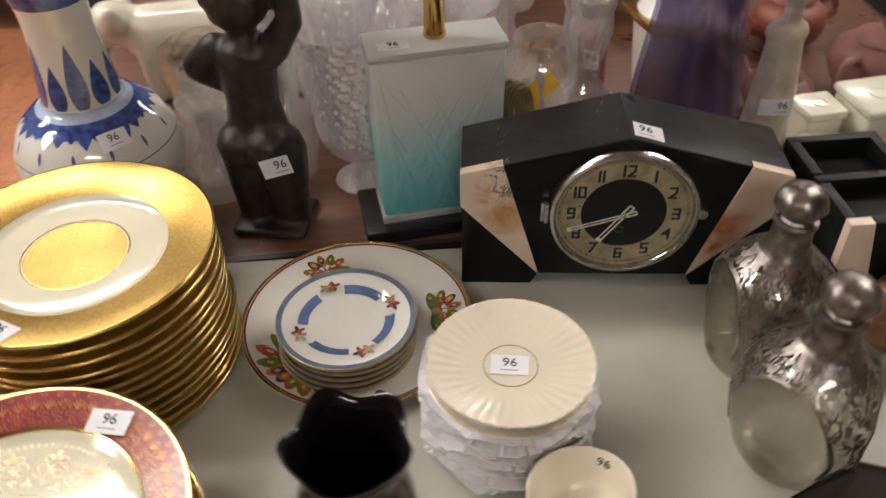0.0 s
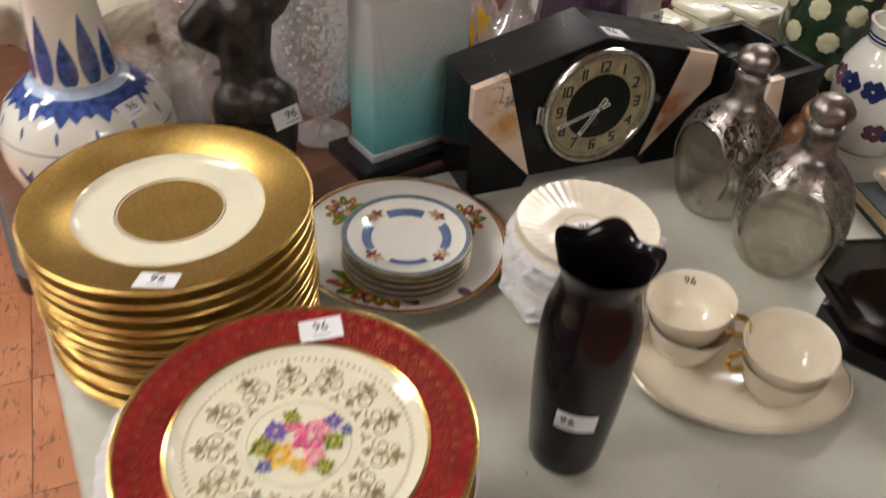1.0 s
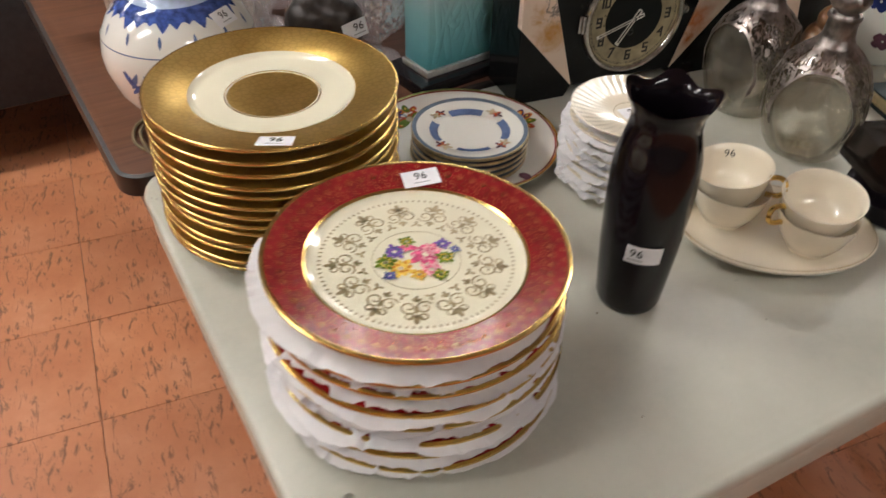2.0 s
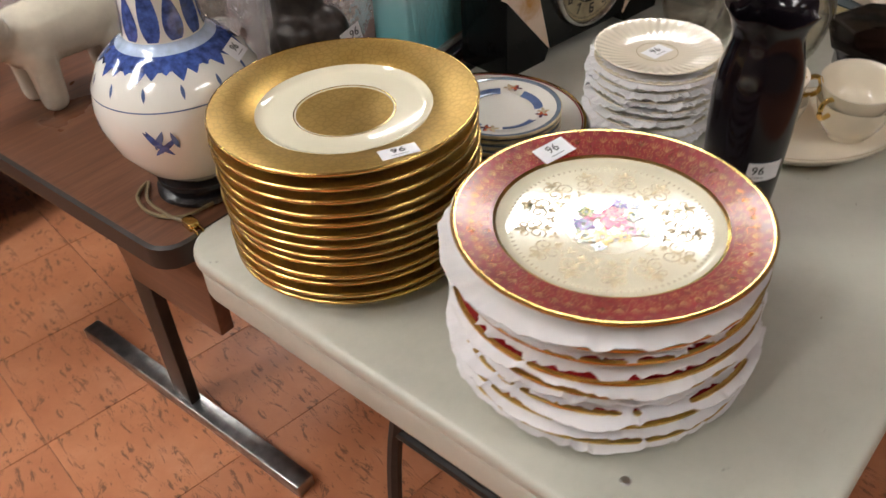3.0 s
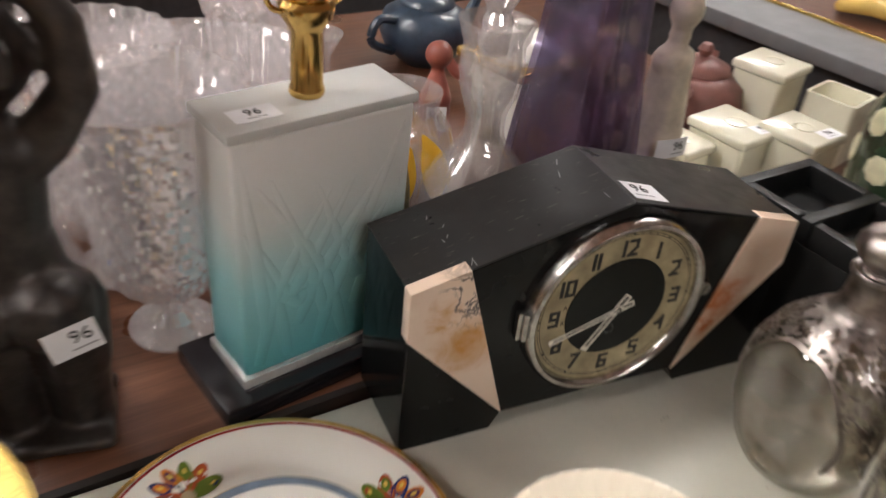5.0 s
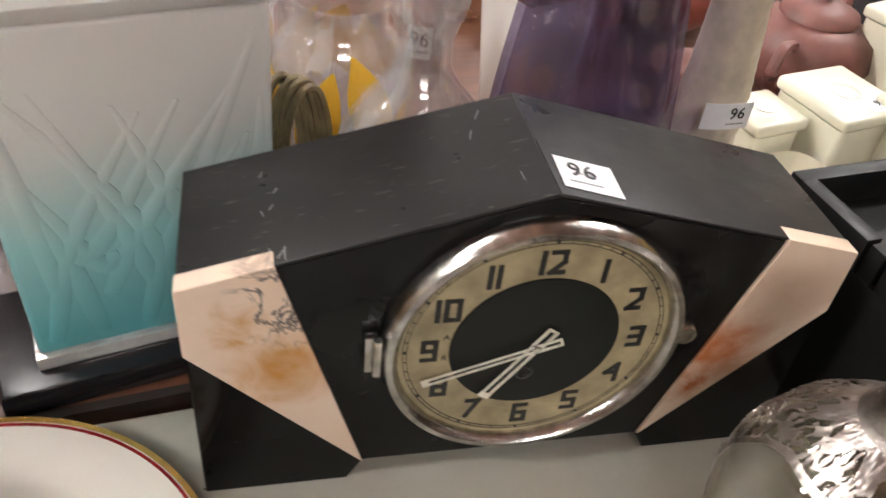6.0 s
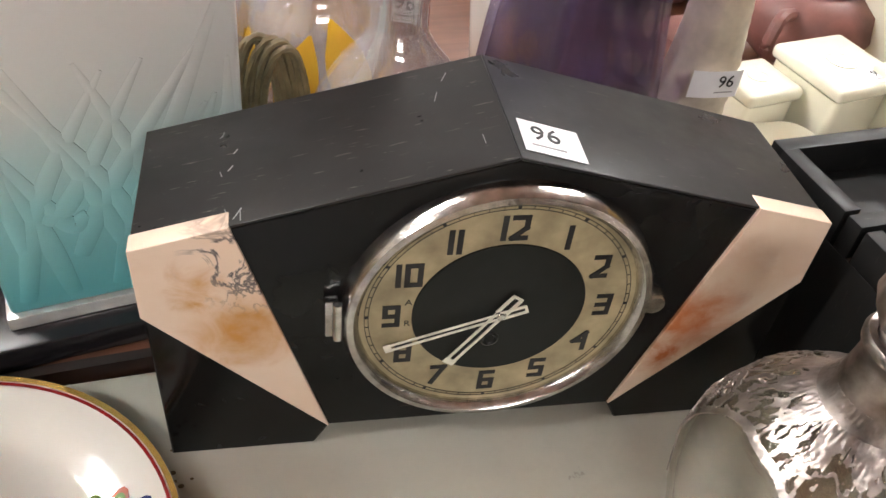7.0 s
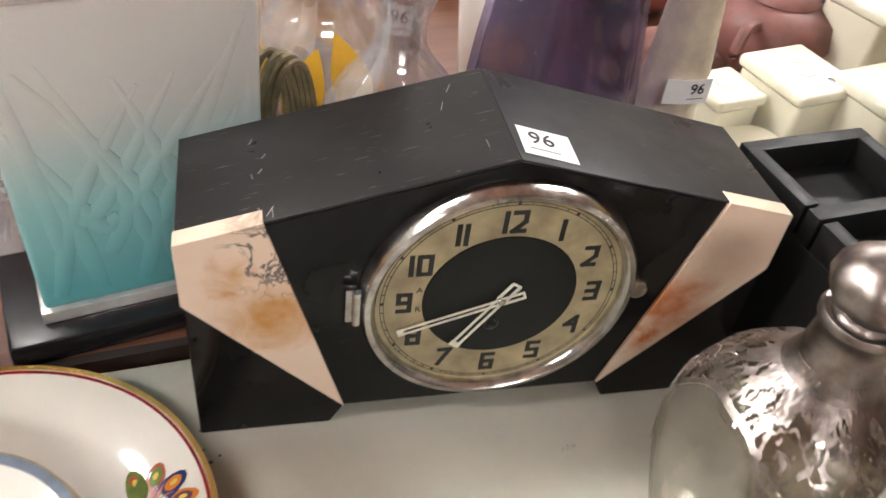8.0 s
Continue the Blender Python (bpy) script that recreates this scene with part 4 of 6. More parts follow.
# ---- plates behind ----
def motif_plate():
    e = thing("serving_plate", "large white plate with painted fan flowers and red line", "plate", (-0.120, -0.078, TOP), 0)
    r, h, w = 0.134, 0.017, 0.098
    part("plate_body", lathe(plate_profile(r, h, w), 96), "white", e, "", None, 50)
    lip = lambda q: h * 0.66 + (h * 0.34 - 0.0002) * (q - w * 1.04) / (r * 0.985 - w * 1.04)
    part("gilt_edge", band(r * 0.972, r * 0.996, lip(r * 0.972) + 0.0005, h + 0.0005), "goldline", e)
    part("red_line", band(r * 0.952, r * 0.966, lip(r * 0.952) + 0.0005, lip(r * 0.966) + 0.0005), "red", e)
    def face(q):
        for (q0, z0), (q1, z1) in zip(((0, 0.36), (0.0882, 0.38), (0.0951, 0.45), (0.1019, 0.66)), ((0.0882, 0.38), (0.0951, 0.45), (0.1019, 0.66), (0.132, 0.99))):
            if q <= q1:
                break
        return h * (z0 + (z1 - z0) * (q - q0) / (q1 - q0))
    hues = ("leafgreen", "rust", "leafgreen", "orange", "navy", "rust", "leafgreen", "plum", "orange")
    for a0, count, size, rb in ((120, 7, 0.030, 0.093), (12, 7, 0.032, 0.092), (232, 9, 0.046, 0.084)):
        a0 = radians(a0)
        cx, cy = rb * math.cos(a0), rb * math.sin(a0)
        for i in range(count):
            turn = radians(-96 + 192 * i / (count - 1))
            length = size * (1.0 if size < 0.04 else 0.86 + 0.5 * abs(math.sin(turn)))
            while math.hypot(cx + length * math.cos(a0 + turn), cy + length * math.sin(a0 + turn)) > 0.126:
                length *= 0.96
            wide = size * 0.40
            for c, u, k, lift in ((hues[i], 0.0, 1.0, 0.0005), (hues[(i + 4) % 9], 0.50, 0.38, 0.0009), ("lemon", 0.62, 0.16, 0.0012)):
                bm = bmesh.new()
                petal(bm, cx + u * length * math.cos(a0 + turn), cy + u * length * math.sin(a0 + turn), length * (k if k < 1 else 1.0), wide * (k * 1.5 if k < 1 else 1.0), a0 + turn, lambda q: face(q) + lift + i * 0.00004, 14)
                part("fan_lobe", bm, c, e)
        bm = bmesh.new()
        petal(bm, cx - 0.005 * math.cos(a0), cy - 0.005 * math.sin(a0), 0.010, 0.012, a0, lambda q: face(q) + 0.0014, 12)
        part("fan_base", bm, "lace", e)
    bm = bmesh.new()
    petal(bm, 0.034, -0.108, 0.018, 0.014, -1.0, h * 0.97 + 0.0008, 14)
    part("plum_spot", bm, "plum", e)
    return e


motif_plate()


def side_plate(loc, rz):
    e = thing("side_plate", "small white plate with blue and grey bands, stacked", "plate", loc, rz, "stack of small blue-banded plates")
    r, h, w = 0.0775, 0.0125, 0.052
    part("plate_body", lathe(plate_profile(r, h, w, 0.0025), 72), "white", e, "", None, 50)
    lip = lambda q: h * 0.66 + (h * 0.34 - 0.0002) * (q - w * 1.04) / (r * 0.985 - w * 1.04)
    part("blue_edge", band(r * 0.915, r * 0.988, lip(r * 0.915) + 0.0004, h + 0.0003, 72), "slate", e, "dull blue edge line")
    part("gilt_line", lathe([(r * 0.985, h + 0.0003), (r * 1.004, h), (r * 1.004, h - 0.0035), (r * 0.985, h - 0.0042)], 72, True), "lace", e)
    for k in range(4):
        bm = bmesh.new()
        rows = []
        for i in range(13):
            a = radians(90 * k + 18 + 54 * i / 12)
            rows.append([bm.verts.new((q * math.cos(a), q * math.sin(a), z)) for q, z in ((0.0425, h * 0.385 + 0.0008), (0.0485, h * 0.42 + 0.0008), (0.0535, h * 0.64 + 0.0008))])
        for a, b in zip(rows, rows[1:]):
            for i in range(2):
                bm.faces.new((a[i], b[i], b[i + 1], a[i + 1]))
        part("blue_band", bm, "sky", e, "steel blue band")
        a = radians(90 * k)
        for i, c in enumerate(("plum", "rust", "lace")):
            bm = bmesh.new()
            for j in range(4):
                petal(bm, 0.0545 * math.cos(a + 0.09 * (i - 1)), 0.0545 * math.sin(a + 0.09 * (i - 1)), 0.0085, 0.0044, a + j * 1.57 + i, h * 0.69 + 0.0012 + i * 0.0001, 9)
            part("painted_flower", bm, c, e)
    return e


sp = side_plate((-0.126, -0.112, TOP + 0.0065), 10)
for k in range(1, 4):
    copy_thing(sp, pose(-0.126 + 0.001 * k, -0.112 + 0.0006 * k, TOP + 0.0065 + 0.0085 * k, 0, 0, 10 + 33 * k))
copy_thing(sp, pose(-0.125, -0.112, TOP + 0.0065 + 0.0085 * 4, 0, 0, 28))

# ---- cream saucers in foam ----
CX, CY = 0.052, -0.219


def saucer(loc, rz, marked):
    e = thing("saucer", "cream fluted saucer wrapped in foam, stacked", "saucer", loc, rz, "stack of cream saucers")
    r, h, w = 0.081, 0.016, 0.050
    flute = lambda a, q, z: (q, z + (0.0006 * math.sin(40 * a) if 0.056 < q < 0.079 and z > h * 0.55 else 0))
    prof = [(0, 0.003), (0.024, 0.003), (0.025, 0), (0.030, 0), (0.032, 0.003), (0.055, 0.007), (r * 0.985, h - 0.002), (r, h - 0.0006), (r * 0.995, h), (0.078, h - 0.0004), (0.068, h * 0.80), (0.057, h * 0.60), (0.044, h * 0.42), (0.030, h * 0.32), (0, h * 0.32)]
    part("saucer_body", lathe(prof, 160, False, flute), "ivoryglaze", e, "", None, 60)
    if marked:
        part("gilt_ring", band(0.0255, 0.0266, h * 0.32 + 0.0004, h * 0.32 + 0.0004, 72), "lace", e)
        sticker(e, face_to((-0.001, 0.0, h * 0.32 + 0.0012), (0, 0, 1), (0.05, 1, 0)), 0.037, 0.024)
    return e


s0 = saucer((CX, CY, TOP), 0, False)
for k in range(7):
    z = TOP + 0.0133 * k
    if k:
        copy_thing(s0, pose(CX + rnd.uniform(-2, 2) * 0.001, CY + rnd.uniform(-2, 2) * 0.001, z, 0, 0, 30 * k))
    foam_sheet((CX - 0.002, CY, z + 0.006), 0.088, 60 + k, 0.008, 8 if k % 2 == 0 else 0, 0.7)
saucer((CX, CY, TOP + 0.0133 * 7), 0, True)


def on_profile(prof, s):
    """Radius and height at the share s of a profile's length."""
    seg = [math.dist(a, b) for a, b in zip(prof, prof[1:])]
    want = s * sum(seg)
    for (a, b), l in zip(zip(prof, prof[1:]), seg):
        if want <= l:
            u = want / l
            return a[0] + (b[0] - a[0]) * u, a[1] + (b[1] - a[1]) * u
        want -= l
    return prof[-1]


# ---- crumbs on the folding table ----
bits = bmesh.new()
crumb = random.Random(5)
for k in range(26):
    x, y = (-0.012 + crumb.gauss(0, 0.012), -0.016 + crumb.gauss(0, 0.012)) if k < 12 else (crumb.uniform(-0.15, 0.42), crumb.uniform(-0.60, -0.05))
    ball(bits, (x, y, TOP + 0.0006), crumb.uniform(0.0006, 0.0015), (1.3, 1, 0.6))
solo("crumbs", bits, "cord", "dark crumbs of dirt on the table", "dirt", Matrix(), kind="stuff")


# ---- black vase ----
def black_vase():
    e = thing("vase", "tall black glass vase with ruffled rim", "vase", (-0.066, -0.420, TOP), 15)
    def ruffle(a, r, z):
        k = max(0.0, (z - 0.222) / 0.035)
        wave = -math.cos(5 * (a + 2.53))
        return r * (1 + 0.09 * k * wave), z + 0.0055 * k * k * wave
    outer = [(0, 0.004), (0.026, 0.003), (0.029, 0), (0.033, 0.001), (0.0355, 0.008), (0.0375, 0.030), (0.041, 0.075), (0.0435, 0.125), (0.0440, 0.165), (0.0420, 0.190), (0.0370, 0.210), (0.0345, 0.222), (0.0350, 0.232), (0.0385, 0.243), (0.0430, 0.2505)]
    inner = [(r - 0.003, z) for r, z in outer[:3:-1]] + [(0, 0.012)]
    part("vase_body", lathe(outer + [(0.0432, 0.2522)] + inner, 96, False, ruffle), "blackglass", e, "", None, 60)
    yaw = math.atan2(-0.52, -0.30)
    yaw -= radians(15)
    sticker(e, face_to((0.0425 * math.cos(yaw), 0.0425 * math.sin(yaw), 0.091), (math.cos(yaw), math.sin(yaw), -0.08), (0.05, 0, 1)), 0.037, 0.023, -0.008, 11)
    return e


black_vase()


# ---- oval dish with cups ----
def oval_dish():
    e = thing("oval_dish", "cream oval serving dish holding stacked cups", "dish", (0.148, -0.404, TOP), -22)
    prof = [(0, 0.004), (0.60, 0.003), (0.62, 0), (0.66, 0), (0.68, 0.004), (0.93, 0.018), (0.995, 0.0245), (1.0, 0.027), (0.985, 0.028), (0.90, 0.020), (0.70, 0.010), (0, 0.009)]
    bm = lathe([(r * 0.118, z) for r, z in prof], 96)
    bmesh.ops.transform(bm, matrix=Matrix.Diagonal((1, 0.72, 1, 1)), verts=bm.verts)
    part("dish_body", bm, "ivoryglaze", e, "", None, 60)
    rim = [(0.1155 * math.cos(a), 0.083 * math.sin(a), 0.0285) for a in [2 * math.pi * k / 72 for k in range(72)]]
    part("gilt_line", tube(rim, 0.0005, 5, None, True), "lace", e)


oval_dish()


def cup(loc, rz, rx=0.0, ry=0.0):
    e = thing("teacup", "cream teacup with gilt square handle, stacked in dish", "cup", loc, rz, "stacked cream teacups", "", rx, ry)
    prof = [(0, 0.004), (0.018, 0.003), (0.020, 0), (0.023, 0), (0.0235, 0.004), (0.030, 0.010), (0.038, 0.024), (0.0435, 0.040), (0.0462, 0.0515), (0.0465, 0.053), (0.0450, 0.0525), (0.0420, 0.040), (0.036, 0.024), (0.027, 0.012), (0, 0.0075)]
    part("cup_body", lathe(prof, 64), "ivoryglaze", e, "", None, 60)
    pts = [(0.0395, 0, 0.020), (0.052, 0, 0.020), (0.060, 0, 0.026), (0.060, 0, 0.041), (0.053, 0, 0.046), (0.043, 0, 0.044)]
    part("handle", tube(spline(pts, 22), 0.0032, 8), "goldline", e, "gilt angular handle")
    return e


c0 = cup((0.113, -0.352, TOP + 0.0092), 60)
copy_thing(c0, pose(0.116, -0.350, TOP + 0.0092 + 0.027, 5, -7, -50))
copy_thing(c0, pose(0.174, -0.433, TOP + 0.0092, 0, 0, 60))
c3 = copy_thing(c0, pose(0.175, -0.431, TOP + 0.0092 + 0.027, -6, 6, 165))
sticker([o for o in bpy.data.objects if o.name.startswith("teacup") and abs(o.location.z - TOP - 0.0362) < 1e-3 and o.location.x < 0.13][0],
        face_to((-0.012, 0.0400, 0.038), (0.3, -1, 0.3), (0, 0, 1)), 0.034, 0.022, 0, 9)


# ---- pinched decanters ----
def decanter(loc, rz):
    e = thing("decanter", "pinched clear glass decanter with silver overlay neck", "decanter", loc, rz, "pinched decanters")
    prof = [(0.036, 0.002), (0.047, 0.004), (0.056, 0.018), (0.064, 0.050), (0.067, 0.080), (0.064, 0.108), (0.054, 0.132), (0.038, 0.150), (0.024, 0.162), (0.0185, 0.174)]

    def pinch(a, r, z):
        u = max(0.0, 1 - ((z - 0.070) / 0.066) ** 2)
        w = 0.5 + 0.5 * math.cos(3 * a)
        dent = max(0.0, 1 - ((z - 0.074) / 0.058) ** 2 - ((1 - w) / 0.86) ** 2) ** 0.55
        return r * (1 - 0.34 * dent - 0.06 * u * w + 0.04 * u * (1 - w)), z
    fine = [on_profile(prof, i / 34) for i in range(35)]
    outer = [(0, 0.006)] + fine
    inner = [(max(r - 0.0035, 0.006), z + 0.001) for r, z in reversed(fine)] + [(0, 0.010)]
    part("bottle", lathe(outer + inner, 96, False, pinch), "bottleglass", e, "clear pinched glass", None, 60)
    collar = [(0.0262, 0.1610), (0.0220, 0.167), (0.0205, 0.172), (0.0192, 0.184), (0.0186, 0.193), (0.0212, 0.195), (0.0216, 0.198), (0.0200, 0.2005), (0.0165, 0.200), (0.0165, 0.176)]
    part("silver_neck", lathe(collar, 96), "silver", e, "tarnished silver neck", None, 60)
    net = bmesh.new()
    na, nz = 330, 150
    grid = []
    for i in range(nz + 1):
        r, z = on_profile(prof, 0.30 + 0.68 * i / nz)
        row = []
        for k in range(na):
            a = 2 * math.pi * k / na
            rr, zz = pinch(a, r, z)
            relief = 0.0007 + 0.0008 * abs(noise.noise(Vector((math.cos(a) * 16, math.sin(a) * 16, z * 250))))
            row.append(net.verts.new(((rr + relief) * math.cos(a), (rr + relief) * math.sin(a), zz)))
        grid.append(row)
    for i in range(nz):
        r, z = on_profile(prof, 0.30 + 0.68 * (i + 0.5) / nz)
        for k in range(na):
            a = 2 * math.pi * (k + 0.5) / na
            w = 0.5 + 0.5 * math.cos(3 * a)
            oval = ((z - 0.074) / 0.062) ** 2 + ((1 - w) / 0.90) ** 2
            edge = 1.0 < oval < 1.12 and z > 0.05
            x, y = math.cos(a), math.sin(a)
            vine = abs(noise.noise(Vector((x * 7, y * 7, z * 105)))) < 0.085
            leaf = noise.noise(Vector((x * 15 + 3, y * 15, z * 230))) > 0.20
            solid = z > 0.153 + 0.005 * math.sin(a * 12)
            if edge or solid or (oval > 1.0 and (vine or leaf) and z > 0.080 + 0.016 * math.sin(a * 9)):
                net.faces.new((grid[i][k], grid[i][(k + 1) % na], grid[i + 1][(k + 1) % na], grid[i + 1][k]))
    bmesh.ops.delete(net, geom=[v for v in net.verts if not v.link_faces], context="VERTS")
    bmesh.ops.solidify(net, geom=net.faces[:], thickness=0.0007)
    part("silver_overlay", net, "silver", e, "pierced floral silver overlay", None, 60)
    rib = lambda a, r, z: (r * (1 + 0.030 * math.cos(7 * a + 90 * (z - 0.2))), z)
    part("stopper", lathe([(0.0150, 0.192), (0.0150, 0.200), (0.0118, 0.202), (0.0125, 0.204), (0.0205, 0.209), (0.0248, 0.217), (0.0240, 0.224), (0.0195, 0.231), (0.0115, 0.2360), (0.0045, 0.2375), (0, 0.238)], 72, False, rib), "silver", e, "ribbed silver ball stopper", None, 60)
    return e


d0 = decanter((0.325, -0.115, TOP), -176)
copy_thing(d0, pose(0.330, -0.242, TOP, 0, 0, -139))


# ---- black marble side piece ----
def side_piece():
    e = thing("clock_garniture", "black marble side ornament with two square recesses", "garniture", (0.449, 0.022, TOP), 8)
    w, d, h = 0.110, 0.165, 0.152
    part("block", box(w, d, h - 0.024, 0.0008), "mattmarble", e, "", None, 25)
    for y in (-d / 2 + 0.006, 0, d / 2 - 0.006):
        part("rim_bar", box(w, 0.012, 0.024, 0.0008, None, Matrix.Translation((0, y, h - 0.0240))), "mattmarble", e, "", None, 25)
    for x in (-w / 2 + 0.006, w / 2 - 0.006):
        for y in (-d / 4, d / 4):
            part("rim_bar", box(0.012, d / 2 - 0.0184, 0.0238, 0.0008, None, Matrix.Translation((x, y, h - 0.0240))), "mattmarble", e, "", None, 25)
    part("marble_wedge", prism([(-w / 2 - 0.001, h + 0.001), (-w / 2 + 0.026, h + 0.001), (-w / 2 + 0.050, 0.035), (-w / 2 - 0.001, 0.095)], -d / 2 - 0.0022, -d / 2 + 0.010, 0.0008), "pmarble", e, "pink marble wedge", None, 25)
    return e


side_piece()


# ---- black octagonal glass ----
def octagon_dish():
    def eight(a, r, z):
        seg = math.pi / 4
        return r * math.cos(seg / 2) / math.cos((a % seg) - seg / 2), z
    e = thing("octagonal_bowl", "smoky black octagonal glass bowl on matching base", "bowl", (0.372, -0.402, TOP), 8)
    part("base", lathe([(0, 0.004), (0.070, 0.004), (0.078, 0), (0.086, 0.004), (0.086, 0.028), (0.072, 0.036), (0.066, 0.038), (0, 0.038)], 64, False, eight), "blackglass", e, "", None, 25)
    part("bowl_body", lathe([(0, 0.040), (0.060, 0.040), (0.072, 0.046), (0.100, 0.056), (0.104, 0.060), (0.104, 0.070), (0.100, 0.072), (0.094, 0.068), (0.066, 0.052), (0, 0.050)], 64, False, eight), "smokeglass", e, "smoky glass bowl with wide rim", None, 25)
    return e


octagon_dish()


# ---- teal glass lamp ----
def glass_lamp():
    W, D, H = 0.155, 0.062, 0.222
    th = 14.7
    c, s = math.cos(radians(th)), math.sin(radians(th))
    ox, oy = -0.102 + c * W / 2 - s * D / 2, 0.096 + s * W / 2 + c * D / 2
    e = thing("table_lamp", "frosted teal to white glass block lamp on black base", "lamp", (ox, oy, DTOP), th)
    part("base", box(W + 0.055, D + 0.040, 0.020, 0.003), "blackwood", e, "black lacquered base")
    part("foot_strip", box(W + 0.006, D + 0.006, 0.0105, 0.0015, None, Matrix.Translation((0, 0, 0.0202))), "litglass", e, "thick clear glass foot")
    bm = box(W, D, H, 0.004, None, None, 3)
    for v in bm.verts:
        v.co.x *= 1 + 0.05 * v.co.z / H
    part("glass_block", bm, "teal", e, "", Matrix.Translation((0, 0, 0.0304)))
    part("top_plate", box(W * 1.05 + 0.004, D + 0.004, 0.009, 0.002, None, Matrix.Translation((0, 0, 0.2526))), "frost", e, "frosted clear glass top")
    reeds = random.Random(11)
    for side in (-1, 1):
        for k in range(15):
            x0 = -W * 0.42 + W * 0.84 * k / 14
            top = 0.130 + reeds.uniform(0, 0.080)
            lean = (-1) ** k * reeds.uniform(0.25, 0.55) * top
            x1 = min(max(x0 + lean, -W * 0.47), W * 0.47)
            p = [(x0, 0, 0.010 + 0.03 * (k % 3)), (x0 + (x1 - x0) * 0.30, 0, top * 0.50), (x1, 0, top)]
            m = 18
            bm = tube(spline(p, m), 0.0066, 10, None, False, [max(0.04, math.sin(math.pi * (0.22 + 0.78 * (i + 1) / (m + 1))) ** 0.8) for i in range(m)])
            bmesh.ops.transform(bm, matrix=Matrix.Translation((0, side * (D / 2 + 0.0002), 0.0)) @ Matrix.Diagonal((1, 0.30, 1, 1)), verts=bm.verts)
            part("reed_relief", bm, "teal", e, "", Matrix.Translation((0, 0, 0.0304)))
    part("brass_cap", lathe([(0, 0.0), (0.013, 0), (0.014, 0.002), (0.0135, 0.006), (0.0125, 0.008), (0.0122, 0.050), (0.014, 0.054), (0.020, 0.062), (0.021, 0.070), (0.018, 0.074), (0, 0.074)], 40), "brass", e, "brass neck", Matrix.Translation((0.002, 0.004, 0.2618)))
    sock = part("socket", lathe([(0, 0.074), (0.015, 0.074), (0.016, 0.115), (0.014, 0.125), (0, 0.125)], 40), "brass", e, "brass lamp socket", Matrix.Translation((0.002, 0.004, 0.2618)))
    for s in (-1, 1):
        pts = [(s * 0.016, 0, 0.066), (s * 0.030, 0, 0.072), (s * 0.036, 0, 0.095), (s * 0.042, 0, 0.14)]
        part("harp_arm", tube(spline(pts, 14), 0.0022, 6), "brass", sock)
    sticker(e, face_to((-0.050, -0.010, 0.2618), (0, 0, 1), (0, 1, 0)), 0.037, 0.022)
    return e


glass_lamp()


# ---- bronze figure with a bowl: one plain shape ----
def figure():
    bm = bmesh.new()
    box(0.10, 0.085, 0.012, 0.004, bm)
    limb(bm, (-0.024, 0.0, 0.012), (-0.026, -0.004, 0.075), 0.024, 0.027)
    limb(bm, (0.026, 0.0, 0.012), (0.026, -0.004, 0.075), 0.024, 0.028)
    limb(bm, (-0.024, -0.004, 0.075), (-0.020, -0.008, 0.125), 0.028, 0.034)
    limb(bm, (0.026, -0.004, 0.075), (0.024, -0.010, 0.125), 0.030, 0.036)
    ball(bm, (0.020, -0.022, 0.135), 0.034)
    ball(bm, (-0.020, -0.018, 0.135), 0.032)
    limb(bm, (0, 0, 0.135), (-0.004, 0.004, 0.185), 0.040, 0.033)
    limb(bm, (-0.004, 0.004, 0.185), (0, 0.002, 0.245), 0.033, 0.036)
    ball(bm, (0.0, 0.0, 0.25), 0.036, (1.35, 0.8, 0.7))
    limb(bm, (-0.036, 0, 0.255), (-0.060, -0.002, 0.232), 0.020, 0.020)
    limb(bm, (-0.060, -0.002, 0.232), (-0.038, 0.016, 0.200), 0.020, 0.014)
    limb(bm, (0.034, 0, 0.258), (0.060, -0.002, 0.295), 0.020, 0.016)
    limb(bm, (0.060, -0.002, 0.295), (0.058, 0.002, 0.335), 0.016, 0.014)
    limb(bm, (0.058, 0.002, 0.335), (0.034, 0.004, 0.378), 0.014, 0.013)
    limb(bm, (0, 0, 0.26), (0, 0.002, 0.285), 0.020, 0.018)
    ball(bm, (0, 0.002, 0.318), 0.040, (0.98, 1.0, 1.0))
    for k in range(14):
        a = k * 0.9
        ball(bm, (0.030 * math.cos(a), 0.002 + 0.030 * math.sin(a), 0.325 + 0.016 * math.sin(k * 1.7)), 0.013)
    limb(bm, (0, 0.004, 0.345), (0, 0.004, 0.368), 0.026, 0.036, 4)
    e = solo("figurine", sculpt("figurine", bm, "bronze", 0.0035, 4), "bronze", "dark bronze figurine carrying a bowl overhead", "figurine", pose(-0.255, 0.126, DTOP, 0, 0, -6))
    sticker(e, face_to((0.037, -0.0600, 0.133), (0.25, -1, 0.05), (-0.22, 0, 1)), 0.036, 0.026, 0.006)
    b = solo("marble_bowl", lathe([(0, 0.0), (0.035, 0.0), (0.070, 0.012), (0.092, 0.030), (0.095, 0.036), (0.090, 0.036), (0.066, 0.018), (0, 0.010)], 64), "daisy", "pale green marble bowl on the bronze figurine", "bowl", pose(-0.255, 0.130, DTOP + 0.396), angle=60)


figure()


# ---- blue and white lamp ----
BW = [(0.040, 0.030), (0.052, 0.036), (0.072, 0.055), (0.091, 0.085), (0.100, 0.118), (0.1005, 0.135), (0.096, 0.158), (0.083, 0.182), (0.063, 0.199), (0.049, 0.207), (0.0455, 0.211), (0.0445, 0.225), (0.0405, 0.262), (0.0375, 0.300), (0.0385, 0.325), (0.044, 0.345), (0.047, 0.356), (0.0455, 0.358), (0.040, 0.350), (0.034, 0.320)]


